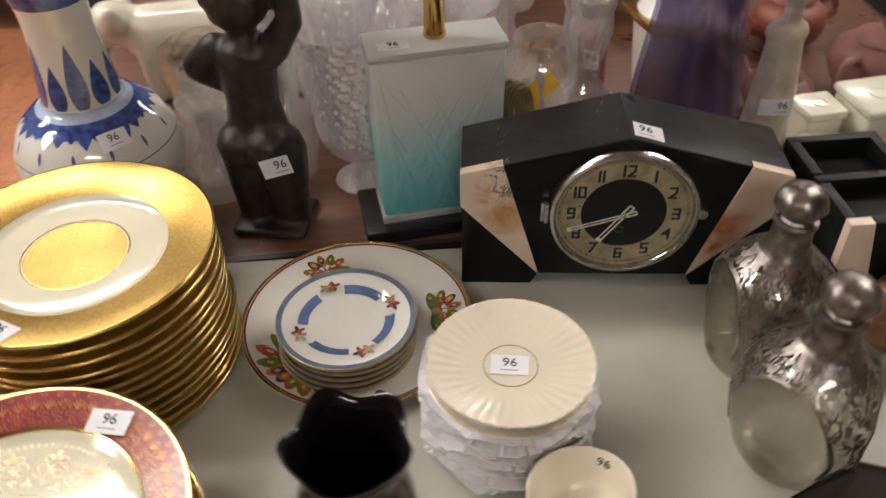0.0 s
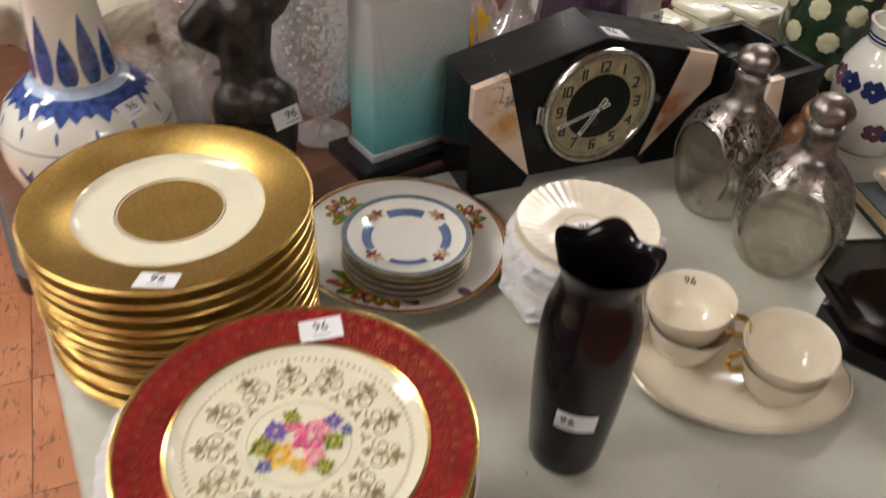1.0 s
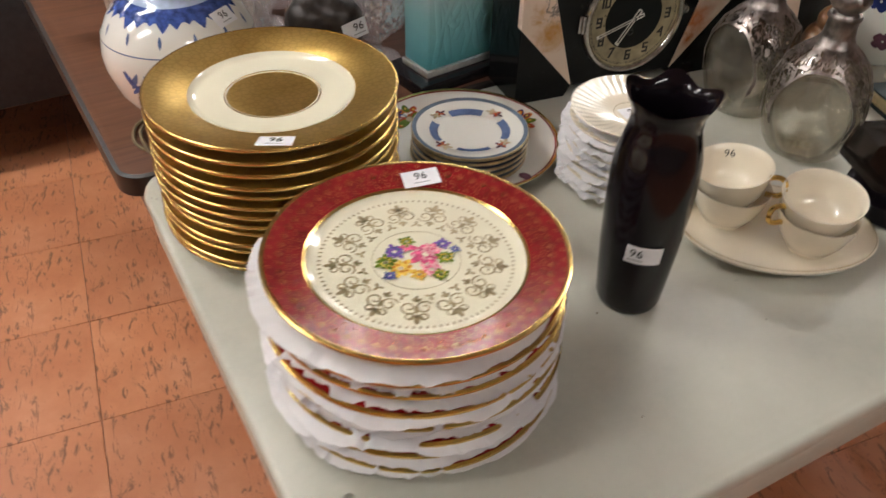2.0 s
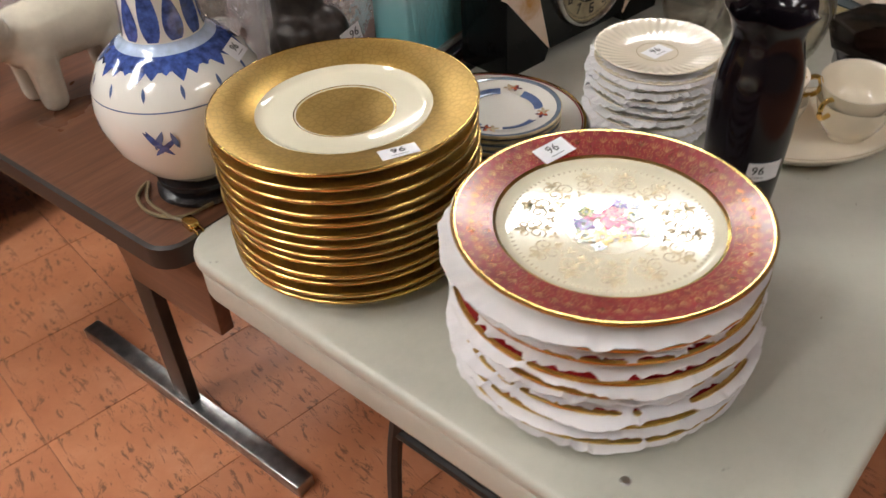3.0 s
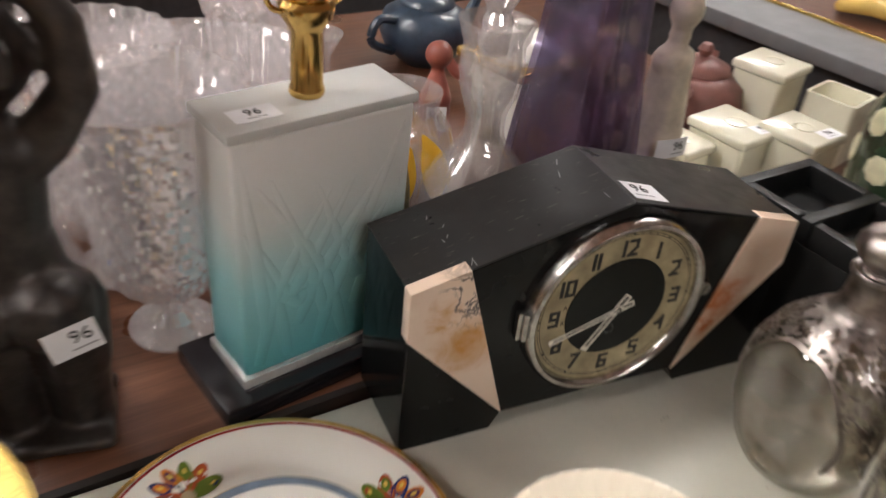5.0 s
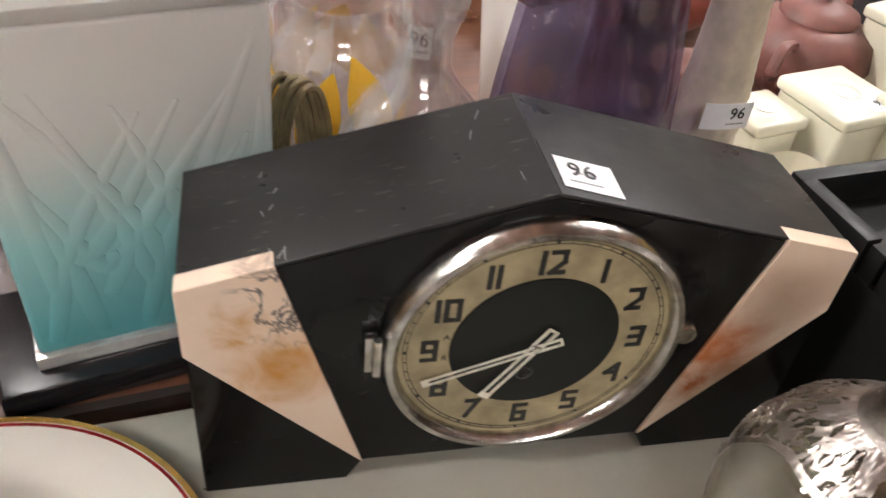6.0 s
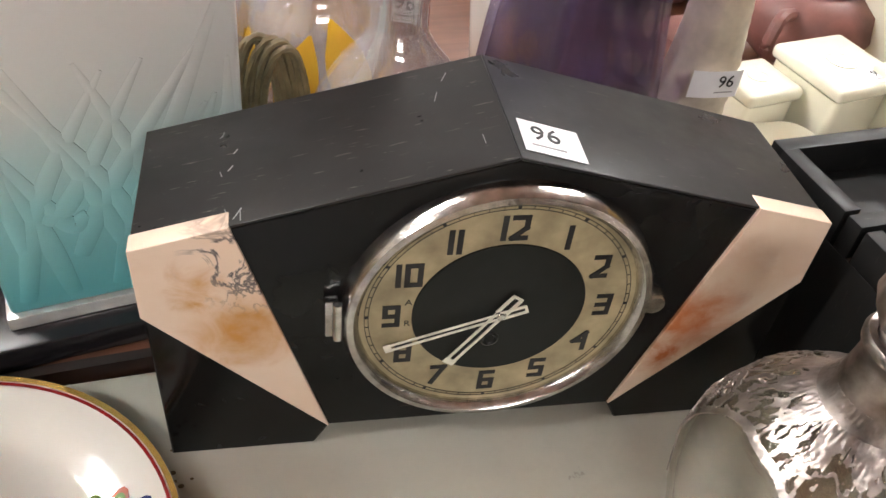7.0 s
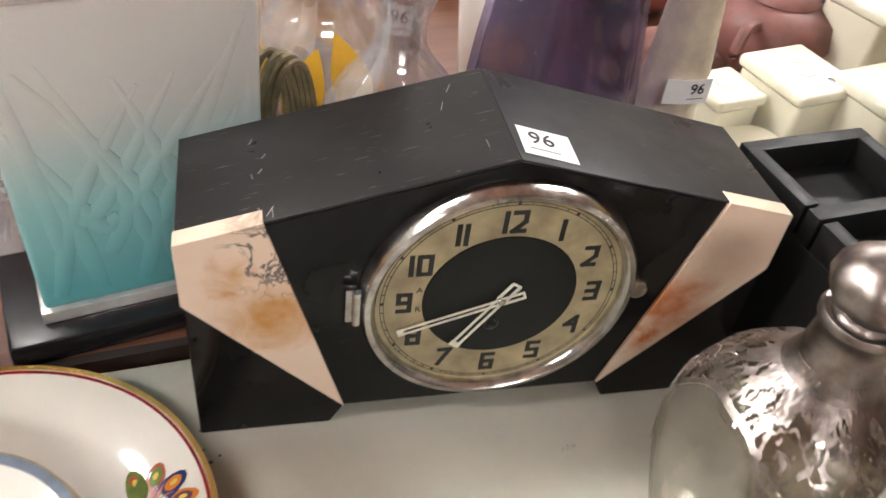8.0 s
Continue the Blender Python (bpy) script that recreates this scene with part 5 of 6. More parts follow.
def brush(prof, a, s0, s1, width, lean=0.0, n=12, lift=0.0006, tip=1.0, bm=None):
    """A brush stroke lying on a turned surface, from s0 to s1 of its profile."""
    bm = bm or bmesh.new()
    rows = []
    for i in range(n + 1):
        u = i / n
        r, z = on_profile(prof, s0 + (s1 - s0) * u)
        w = width * math.sin(math.pi * (0.06 + 0.92 * u) ** tip)
        row = []
        for k in (-1, -0.33, 0.33, 1):
            aa = a + (lean * (u - 0.5) + k * w) / r
            row.append(bm.verts.new(((r + lift) * math.cos(aa), (r + lift) * math.sin(aa), z + lift * 0.5)))
        rows.append(row)
    for p, q in zip(rows, rows[1:]):
        for k in range(3):
            bm.faces.new((p[k], p[k + 1], q[k + 1], q[k]))
    return bm


def porcelain_lamp():
    e = thing("porcelain_lamp", "blue and white porcelain vase lamp on carved stand", "lamp", (-0.452, 0.100, DTOP), 0)
    prof = BW[:17]
    stand = lambda a, r, z: (r * (1 + 0.04 * math.cos(5 * a) * (1 if 0.004 < z < 0.02 else 0)), z)
    part("wooden_stand", lathe([(0, 0), (0.056, 0), (0.060, 0.004), (0.058, 0.008), (0.051, 0.012), (0.052, 0.019), (0.056, 0.022), (0.056, 0.028), (0.050, 0.031), (0, 0.031)], 60, False, stand), "blackwood", e, "dark carved wooden stand")
    body = part("vase_body", lathe([(0, 0.031)] + BW, 96), "white", e, "white glazed porcelain", None, 60)
    def ring(s0, s1, mat, lift=0.0005):
        r = [on_profile(prof, s0 + (s1 - s0) * i / 6) for i in range(7)]
        return part("painted_band", lathe([(a + lift, z + lift * 0.4) for a, z in r], 96), mat, body, "", None, 60)
    total = sum(math.dist(a, b) for a, b in zip(prof, prof[1:]))
    def share(z):
        acc = 0
        for a, b in zip(prof, prof[1:]):
            if a[1] <= z <= b[1]:
                return (acc + math.dist(a, b) * (z - a[1]) / (b[1] - a[1])) / total
            acc += math.dist(a, b)
        return 1.0
    ring(share(0.203), share(0.2125), "paleblue")
    ring(share(0.1915), share(0.2032), "cobalt", 0.0004)
    ring(share(0.333), share(0.350), "cobalt")
    ring(share(0.1555), share(0.1570), "sky")
    ring(share(0.0475), share(0.0490), "sky")
    r2 = random.Random(3)
    for k in range(11):
        a = 2 * math.pi * k / 11
        part("lappet_leaf", brush(prof, a, share(0.214), share(0.292 if k % 2 else 0.268), 0.0108, 0, 14, 0.0006, 0.62), "cobalt", body)
    for k in range(30):
        a = 2 * math.pi * k / 30
        part("scalloped_edge", brush(prof, a, share(0.2000), share(0.183 + 0.003 * (k * 7 % 3)), 0.0095, 0, 8, 0.0007 + 0.00005 * (k % 3), 0.6), "cobalt", body)
    for k in range(13):
        a = 2 * math.pi * k / 13
        part("pendant_drop", brush(prof, a, share(0.180), share(0.166), 0.0022, 0, 6), "sky", body)
    for k in range(7):
        a = 2 * math.pi * k / 7 + 0.3
        z = r2.uniform(0.085, 0.125)
        for j in range(5):
            part("painted_leaf", brush(prof, a + r2.uniform(-0.25, 0.25), share(z + r2.uniform(-0.02, 0.0)), share(z + r2.uniform(0.004, 0.018)), r2.uniform(0.003, 0.007), r2.uniform(-0.03, 0.03), 8), "sky" if j % 2 else "cobalt", body)
    sticker(e, face_to((0.052, -0.060, 0.187), (0.42, -0.48, 0.72), (-0.4, 0.45, 0.6)), 0.034, 0.022, 0, 5)
    cordp = [(-0.02, -0.055, 0.006), (-0.06, -0.05, 0.004), (-0.085, -0.015, 0.004), (-0.080, 0.03, 0.004), (-0.055, 0.05, 0.004), (-0.075, 0.01, 0.006), (-0.072, -0.04, 0.006), (-0.065, -0.062, 0.006)]
    part("flex", tube(spline(cordp, 60), 0.0024, 7), "cord", e, "brown twisted flex")
    pl = bmesh.new()
    box(0.014, 0.020, 0.012, 0.002, pl, Matrix.Translation((-0.062, -0.074, 0.001)))
    for s in (-1, 1):
        box(0.0015, 0.014, 0.005, 0, pl, Matrix.Translation((-0.062 + s * 0.004, -0.090, 0.004)))
    part("plug", pl, "brass", e, "brass-coloured plug")
    return e


porcelain_lamp()


# ---- clear glass things ----
def facets(n, amp, z0=0.0, z1=9.0):
    def f(a, r, z):
        if z0 < z < z1:
            return r * (1 + amp * (abs(math.cos(n * a * 0.5 + z * 170)) + abs(math.cos(n * a * 0.5 - z * 170)) - 1)), z
        return r, z
    return f


def shell(outer, t=0.003, rows=0):
    """Outer profile from the foot up, closed by an inner one."""
    if rows:
        inner = [(max(r - t, 0.0), z) for r, z in reversed(outer) if z > outer[0][1] + 0.008]
        return [on_profile(outer, i / rows) for i in range(rows + 1)] + inner + [(0, outer[0][1] + 0.012)]
    return outer + [(max(r - t, 0.0), z) for r, z in reversed(outer) if z > outer[0][1] + 0.008] + [(0, outer[0][1] + 0.012)]


def glass_thing(name, label, category, loc, outer, mat="crystal", shape=None, rz=0, n=72, group="", t=0.003):
    return solo(name, lathe([(0, outer[0][1] + 0.002)] + shell(outer, t, 34 if shape else 0), n, False, shape), mat, label, category, pose(*loc, 0, 0, rz), group, angle=8 if shape else 50)


VASE = [(0.040, 0), (0.041, 0.004), (0.020, 0.012), (0.011, 0.022), (0.013, 0.034), (0.020, 0.040), (0.046, 0.062), (0.058, 0.090), (0.060, 0.120), (0.062, 0.160), (0.070, 0.210), (0.080, 0.250)]
BOWL = [(0.040, 0), (0.045, 0.006), (0.065, 0.025), (0.085, 0.055), (0.100, 0.090)]
GOBLET = [(0.030, 0), (0.030, 0.002), (0.008, 0.010), (0.005, 0.030), (0.006, 0.060), (0.022, 0.075), (0.032, 0.100), (0.034, 0.130), (0.031, 0.155)]
JUG = [(0.034, 0), (0.042, 0.006), (0.050, 0.040), (0.046, 0.075), (0.030, 0.105), (0.026, 0.125), (0.034, 0.150)]
for n_, lab, cat, loc, prof, nf in (
        ("crystal_vase", "tall cut crystal vase on a star foot", "vase", (-0.145, 0.220, DTOP), VASE, 18),
        ("crystal_vase", "flared cut crystal vase among glassware", "vase", (-0.185, 0.330, DTOP), VASE, 22),
        ("crystal_bowl", "deep cut crystal bowl with scalloped rim", "bowl", (-0.04, 0.42, DTOP), [(r * 0.9, z * 2.1) for r, z in BOWL], 24),
        ("crystal_bowl", "wide cut crystal bowl on the walnut table", "bowl", (-0.24, 0.50, DTOP), BOWL, 26),
        ("crystal_bowl", "wide cut crystal fruit bowl", "bowl", (-0.05, 0.64, DTOP), [(r * 1.1, z * 1.2) for r, z in BOWL], 26),
        ("crystal_bowl", "shallow cut crystal dish", "bowl", (-0.33, 0.66, DTOP), [(r, z * 0.6) for r, z in BOWL], 26),
        ("crystal_bowl", "cut crystal salad bowl near the table's edge", "bowl", (-0.40, 0.80, DTOP), [(r * 1.1, z * 1.3) for r, z in BOWL], 24),
        ("crystal_bowl", "tall cut crystal bowl on the walnut table", "bowl", (0.08, 0.80, DTOP), [(r, z * 1.6) for r, z in BOWL], 24),
        ("crystal_vase", "cut crystal vase behind the bronze figurine", "vase", (-0.285, 0.400, DTOP), VASE, 20),
        ("crystal_bowl", "small cut crystal bowl", "bowl", (-0.17, 0.76, DTOP), [(r * 0.8, z * 0.8) for r, z in BOWL], 20)):
    if n_ == "crystal_vase":
        cv = thing(n_, lab, cat, loc, 7, "cut crystal glassware")
        part("foot", lathe([(0, 0.001)] + prof[:6] + [(0, 0.0399)], 90, False, facets(24, 0.03, 0.001, 0.02)), "crystal", cv, "", None, 12)
        part("vase_body", lathe([(0, 0.0402)] + shell([(r, z + 0.0005) for r, z in prof[5:]], 0.004, 40), 132, False, facets(nf, 0.035, 0.045)), "crystal", cv, "", None, 8)
        continue
    glass_thing(n_, lab, cat, loc, prof, "crystal", facets(nf, 0.032, 0.02), 7, 120, "cut crystal glassware")
for k, (x, y) in enumerate(((-0.10, 0.33), (-0.13, 0.47), (0.03, 0.36), (-0.02, 0.52), (-0.22, 0.62), (0.06, 0.60))):
    glass_thing("goblet", "clear stemmed crystal goblet", "glass", (x, y, DTOP), GOBLET, "crystal", facets(14, 0.015, 0.07), 13 * k, 56, "stemmed crystal goblets", 0.002)
g = glass_thing("glass_jug", "small clear glass jug behind the figurine", "jug", (-0.348, 0.190, DTOP), JUG, "clear", None, 0, 64)
g = glass_thing("glass_jug", "tall clear glass pitcher beside the figurine", "jug", (-0.248, 0.232, DTOP), [(r * 0.8, z * 1.15) for r, z in JUG], "clear", None, 0, 64)
glass_thing("glass_bowl", "heavy smoky-rimmed clear glass bowl", "bowl", (-0.355, 0.285, DTOP + 0.100), [(0.045, 0), (0.060, 0.004), (0.068, 0.030), (0.070, 0.075)], "bottleglass", facets(12, 0.02, 0.01), 0, 72)
glass_thing("glass_bowl", "thick clear glass bowl under another bowl", "bowl", (-0.355, 0.285, DTOP), [(0.050, 0), (0.056, 0.010), (0.060, 0.050), (0.062, 0.099)], "clear", facets(16, 0.02, 0.01), 0, 72)

# crystal decanter with stopper
dec = thing("crystal_decanter", "cut crystal decanter with stopper and ringed neck", "decanter", (0.151, 0.198, DTOP))
DEC = [(0.042, 0), (0.050, 0.004), (0.057, 0.040), (0.060, 0.090), (0.056, 0.125), (0.042, 0.150), (0.027, 0.168), (0.019, 0.182), (0.019, 0.205), (0.026, 0.225), (0.030, 0.250), (0.027, 0.270), (0.034, 0.288), (0.035, 0.292)]
part("bottle", lathe([(0, 0.004)] + shell(DEC, 0.004, 40), 84, False, facets(10, 0.06, 0.205, 0.28)), "clear", dec, "", None, 18)
part("stopper", lathe([(0, 0.262), (0.012, 0.262), (0.014, 0.292), (0.010, 0.300), (0.018, 0.315), (0.024, 0.335), (0.018, 0.355), (0, 0.365)], 24, False, facets(8, 0.05, 0.30)), "crystal", dec, "cut crystal stopper", None, 15)
dec2 = thing("glass_carafe", "bulbous clear glass carafe behind the lamp", "carafe", (0.055, 0.430, DTOP))
part("bottle", lathe([(0, 0.004)] + shell([(0.045, 0), (0.062, 0.012), (0.070, 0.045), (0.060, 0.085), (0.030, 0.115), (0.018, 0.140), (0.016, 0.175), (0.030, 0.200)], 0.003), 72), "clear", dec2, "", None, 50)

# amber jar with its cord
aj = thing("amber_jar_lamp", "amber patterned clear glass jar with bundled cord", "jar", (0.105, 0.290, DTOP))
AJ = [(0.030, 0), (0.036, 0.010), (0.046, 0.050), (0.055, 0.090), (0.058, 0.120), (0.052, 0.150), (0.040, 0.166), (0.036, 0.172), (0.039, 0.186), (0.040, 0.190)]
part("jar_body", lathe([(0, 0.004)] + shell(AJ, 0.003), 84), "clear", aj, "", None, 50)
for k in range(13):
    a = k * 0.72
    part("amber_patch", brush(AJ, a, 0.34 + 0.07 * (k % 3), 0.66 + 0.06 * (k % 4), 0.017, 0.02 * (-1) ** k, 10, 0.0009 + 0.00008 * k), "amber", aj, "amber stained patch")
for k in range(6):
    d, up = 0.0042 * k, 0.004 * math.sin(k * 2.3)
    pts = [(-0.058 + d, -0.050 - 0.002 * k, 0.030), (-0.066 + d, -0.056, 0.100 + up), (-0.056 + d, -0.060 - 0.002 * k, 0.150 + up), (-0.042 + d, -0.060, 0.146 + up), (-0.034 + d, -0.058, 0.100), (-0.036 + d, -0.054, 0.030)]
    part("cord_loop", tube(spline(pts, 26), 0.0030, 7), "cord", aj, "bundled brown cord")

# purple glass vase
def square(a, r, z):
    n = 5.0
    return r / (abs(math.cos(a)) ** n + abs(math.sin(a)) ** n) ** (1 / n), z
pv = thing("purple_vase", "tall tapering purple glass vase", "vase", (0.300, 0.262, DTOP), 22)
part("thick_base", lathe([(0, 0.001), (0.060, 0), (0.068, 0.006), (0.0672, 0.024), (0, 0.024)], 64, False, square), "purple", pv, "thick purple glass base", None, 40)
part("vase_body", lathe([(0.0671, 0.0244), (0.066, 0.050), (0.058, 0.140), (0.047, 0.240), (0.042, 0.330), (0.045, 0.380), (0.039, 0.380), (0.036, 0.330), (0.041, 0.240), (0.052, 0.140), (0.060, 0.050), (0.061, 0.0244)], 64, True, square), "purple", pv, "", None, 40)

# white jar with gilded square top
ur = thing("lidded_jar", "white porcelain jar with gilded square shoulder", "jar", (0.300, 0.405, DTOP), 20)
part("jar_body", lathe([(0, 0), (0.030, 0), (0.034, 0.006), (0.040, 0.080), (0.046, 0.158)], 64, False, square), "white", ur)
part("shoulder", box(0.108, 0.108, 0.012, 0.002, None, Matrix.Translation((0, 0, 0.1584))), "goldline", ur, "gilded square shoulder")
part("lid", lathe([(0, 0.171), (0.050, 0.171), (0.052, 0.176), (0.044, 0.188), (0.028, 0.196), (0.010, 0.200), (0.012, 0.208), (0, 0.212)], 48), "white", ur, "white domed lid")

# small red wooden figure, a plain shape
bm = bmesh.new()
limb(bm, (0, 0, 0.01), (0, 0, 0.11), 0.022, 0.020)
limb(bm, (0, 0, 0.11), (0, 0, 0.145), 0.020, 0.008, 4)
ball(bm, (0, 0, 0.165), 0.017)
rf = solo("wooden_figurine", sculpt("wooden_figurine", bm, "redclay", 0.003), "redclay", "small turned red wooden figurine with label", "figurine", pose(0.192, 0.400, DTOP + 0.012))
sticker(rf, face_to((-0.008, -0.0235, 0.095), (-0.3, -1, 0.1), (0, 0, 1)), 0.024, 0.030)

# ivory carved figure, a plain shape
bm = bmesh.new()
box(0.075, 0.06, 0.012, 0.003, bm)
limb(bm, (0, 0, 0.012), (0.004, 0, 0.12), 0.034, 0.030)
limb(bm, (0.004, 0, 0.12), (0, 0, 0.20), 0.030, 0.024)
ball(bm, (0, 0, 0.205), 0.026, (1.15, 0.8, 0.8))
limb(bm, (0, 0, 0.21), (0.002, 0, 0.245), 0.013, 0.013, 3)
ball(bm, (0.002, 0, 0.262), 0.020, (0.95, 1, 1.15))
for k in range(9):
    a = 0.7 * k
    limb(bm, (0.036 * math.cos(a), 0.036 * math.sin(a), 0.014), (0.020 * math.cos(a + 0.9), 0.020 * math.sin(a + 0.9), 0.19), 0.005, 0.004, 26)
iv = solo("carved_figurine", sculpt("carved_figurine", bm, "ivory", 0.003, 3), "ivory", "slender ivory-coloured draped figurine with label", "figurine", pose(0.420, 0.272, DTOP, 0, 0, 10))
sticker(iv, face_to((-0.010, -0.0385, 0.114), (-0.15, -1, 0.02), (0.0, 0, 1)), 0.044, 0.024, 0.008, 5)


# ---- clay teapots ----
def teapot(loc, rz, s, mat, label):
    e = thing("teapot", label, "teapot", loc, rz, "clay teapots")
    part("pot_body", lathe([(0, 0), (0.030 * s, 0), (0.034 * s, 0.004 * s), (0.055 * s, 0.022 * s), (0.064 * s, 0.045 * s), (0.058 * s, 0.068 * s), (0.036 * s, 0.082 * s), (0, 0.084 * s)], 64), mat, e, "", None, 50)
    lid = part("lid", lathe([(0, 0.083 * s), (0.038 * s, 0.082 * s), (0.036 * s, 0.088 * s), (0.018 * s, 0.096 * s), (0.006 * s, 0.099 * s), (0.010 * s, 0.108 * s), (0.006 * s, 0.115 * s), (0, 0.116 * s)], 48), mat, e, "", None, 50)
    part("spout", tube(spline([(0.050 * s, 0, 0.035 * s), (0.078 * s, 0, 0.045 * s), (0.098 * s, 0, 0.075 * s)], 14), 0.013 * s, 10, None, False, [1.2 - 0.7 * i / 13 for i in range(14)]), mat, e)
    part("handle", tube(spline([(-0.052 * s, 0, 0.066 * s), (-0.085 * s, 0, 0.072 * s), (-0.095 * s, 0, 0.045 * s), (-0.058 * s, 0, 0.025 * s)], 22), 0.006 * s, 8), mat, e)
    return e


teapot((0.650, 0.470, DTOP), 40, 1.15, "clay", "matt purple clay teapot on the walnut table")
teapot((0.480, 0.400, DTOP), 120, 0.85, "clay", "brown clay teapot behind a figurine")
teapot((0.560, 0.640, DTOP), 200, 1.0, "redclay", "red clay teapot with knobbed lid")
teapot((0.400, 0.620, DTOP), 150, 0.9, "redclay", "small red clay teapot")
teapot((0.345, 0.790, DTOP), 20, 1.2, "dullblue", "dull dark blue glazed teapot")


# ---- cream boxes ----
def cream_box(loc, rz, w, d, h, label, lid=True, labelled=False):
    e = thing("ceramic_box", label, "box", loc, rz, "cream ceramic boxes")
    bm = bmesh.new()
    rows = []
    for k, z in ((1.0, 0.0), (1.0, h), (1 - 0.010 / w, h), (1 - 0.010 / w, 0.006)):
        rows.append([bm.verts.new((x * k, y * k, z)) for x, y in round_rect(w, d, 0.008, 3)])
    for a, b in zip(rows, rows[1:]):
        for i in range(len(a)):
            bm.faces.new((a[i], a[(i + 1) % len(a)], b[(i + 1) % len(a)], b[i]))
    bm.faces.new(rows[0])
    bm.faces.new(rows[-1])
    part("box_body", bm, "creambox", e)
    if lid:
        l = part("lid", box(w + 0.006, d + 0.006, 0.014, 0.005, None, Matrix.Translation((0, 0, h + 0.0005)), 3), "creambox", e)
        part("lid_ridge", band(w * 0.16, w * 0.19, h + 0.0140, h + 0.0146, 40, 0.001), "creambox", l)
        if labelled:
            sticker(e, face_to((w * 0.2, -d * 0.35, h + 0.0148), (0, 0, 1), (0.1, 1, 0)), 0.034, 0.022)
    return e


cream_box((0.592, 0.318, DTOP), 14, 0.080, 0.088, 0.072, "cream lidded ceramic box with lot label", True, True)
cream_box((0.512, 0.318, DTOP), 14, 0.058, 0.056, 0.056, "small square cream ceramic pot with lid", True)
cream_box((0.662, 0.270, DTOP), 14, 0.075, 0.080, 0.080, "cream lidded ceramic box", True, True)
cream_box((0.735, 0.420, DTOP), 20, 0.080, 0.080, 0.105, "tall cream ceramic canister with lid", True)
cream_box((0.805, 0.345, DTOP), 20, 0.075, 0.075, 0.095, "tall open cream ceramic canister", False)
bm = lathe([(0, 0.003), (0.025, 0.002), (0.040, 0.010), (0.058, 0.040), (0.056, 0.040), (0.036, 0.013), (0, 0.006)], 64, False, lambda a, r, z: (r * (1 + 0.06 * math.cos(6 * a)), z))
solo("shell_dish", bm, "creambox", "small cream shell-edged dish", "dish", pose(0.512, 0.232, DTOP), angle=60)


# ---- dotted jug ----
def dotted_jug():
    e = thing("dotted_jug", "dark green jug with cream daisies and yellow collar", "jug", (0.665, 0.100, TOP))
    prof = [(0.046, 0), (0.056, 0.010), (0.068, 0.060), (0.076, 0.110), (0.074, 0.160), (0.064, 0.200), (0.056, 0.232)]
    part("jug_body", lathe([(0, 0.002)] + prof, 72), "green", e, "", None, 50)
    lip = lambda a, r, z: (r * (1 + (0.10 * math.cos(a - 2.6) ** 3 + 0.03 * math.cos(3 * a)) * max(0, (z - 0.25) / 0.06)), z + 0.010 * max(0, (z - 0.25) / 0.06) * math.cos(3 * a + 1))
    part("collar", lathe([(0.0565, 0.231), (0.0570, 0.236), (0.0555, 0.262), (0.0575, 0.290), (0.0630, 0.308), (0.0600, 0.308), (0.0530, 0.280), (0.0520, 0.200), (0, 0.150)], 72, False, lip), "yellow", e, "mustard yellow scalloped collar", None, 60)
    for row, (s, n) in enumerate(((0.16, 8), (0.36, 8), (0.56, 8), (0.75, 8), (0.91, 7))):
        for k in range(n):
            a = 2 * math.pi * (k + 0.5 * (row % 2)) / n
            r, z = on_profile(prof, s)
            bm = lathe([(0, 0.0030), (0.008, 0.0026), (0.0150, 0.0014), (0.0165, 0.0)], 18, False, lambda b, q, h: (q * (1 + 0.05 * math.cos(9 * b)), h))
            r0, z0 = on_profile(prof, s - 0.02)
            r1, z1 = on_profile(prof, s + 0.02)
            nrm = Vector((z1 - z0, 0, r0 - r1)).normalized()
            part("daisy_relief", bm, "daisy", e, "", face_to((r * math.cos(a), r * math.sin(a), z), Matrix.Rotation(a, 3, "Z") @ nrm, (0, 0, 1)))
    part("handle", tube(spline([(0.066, 0, 0.215), (0.110, 0, 0.210), (0.125, 0, 0.150), (0.090, 0, 0.085)], 24), 0.008, 8), "green", e)
    return e


dotted_jug()


# ---- things at the end of the folding table ----
def floral_jar():
    e = thing("ginger_jar", "white jar with dark blue painted flowers", "jar", (0.650, -0.045, TOP))
    prof = [(0.046, 0), (0.052, 0.006), (0.064, 0.045), (0.070, 0.090), (0.066, 0.130), (0.052, 0.158), (0.044, 0.166)]
    part("jar_body", lathe([(0, 0.002)] + prof, 72), "white", e, "", None, 50)
    part("neck", lathe([(0.0445, 0.166), (0.0460, 0.170), (0.0460, 0.180), (0.0500, 0.192), (0.0510, 0.196), (0.0460, 0.196), (0.0400, 0.170), (0.0400, 0.120), (0, 0.12)], 72), "white", e)
    for z in (0.1725, 0.178):
        part("navy_band", lathe([(0.0466, z), (0.0474, z), (0.0474, z + 0.003), (0.0466, z + 0.003)], 72, True), "navy", e)
    r3 = random.Random(9)
    for k in range(14):
        a = 2 * math.pi * k / 14 + r3.uniform(-0.1, 0.1)
        s = r3.choice((0.30, 0.48, 0.66))
        for j in range(5):
            part("painted_petal", brush(prof, a + 0.16 * math.cos(j * 1.256), s + 0.05 * math.sin(j * 1.256) - 0.04, s + 0.05 * math.sin(j * 1.256) + 0.06, 0.0085, 0, 6, 0.0006 + 0.0001 * j), "navy" if k % 3 else "plum", e)
    return e


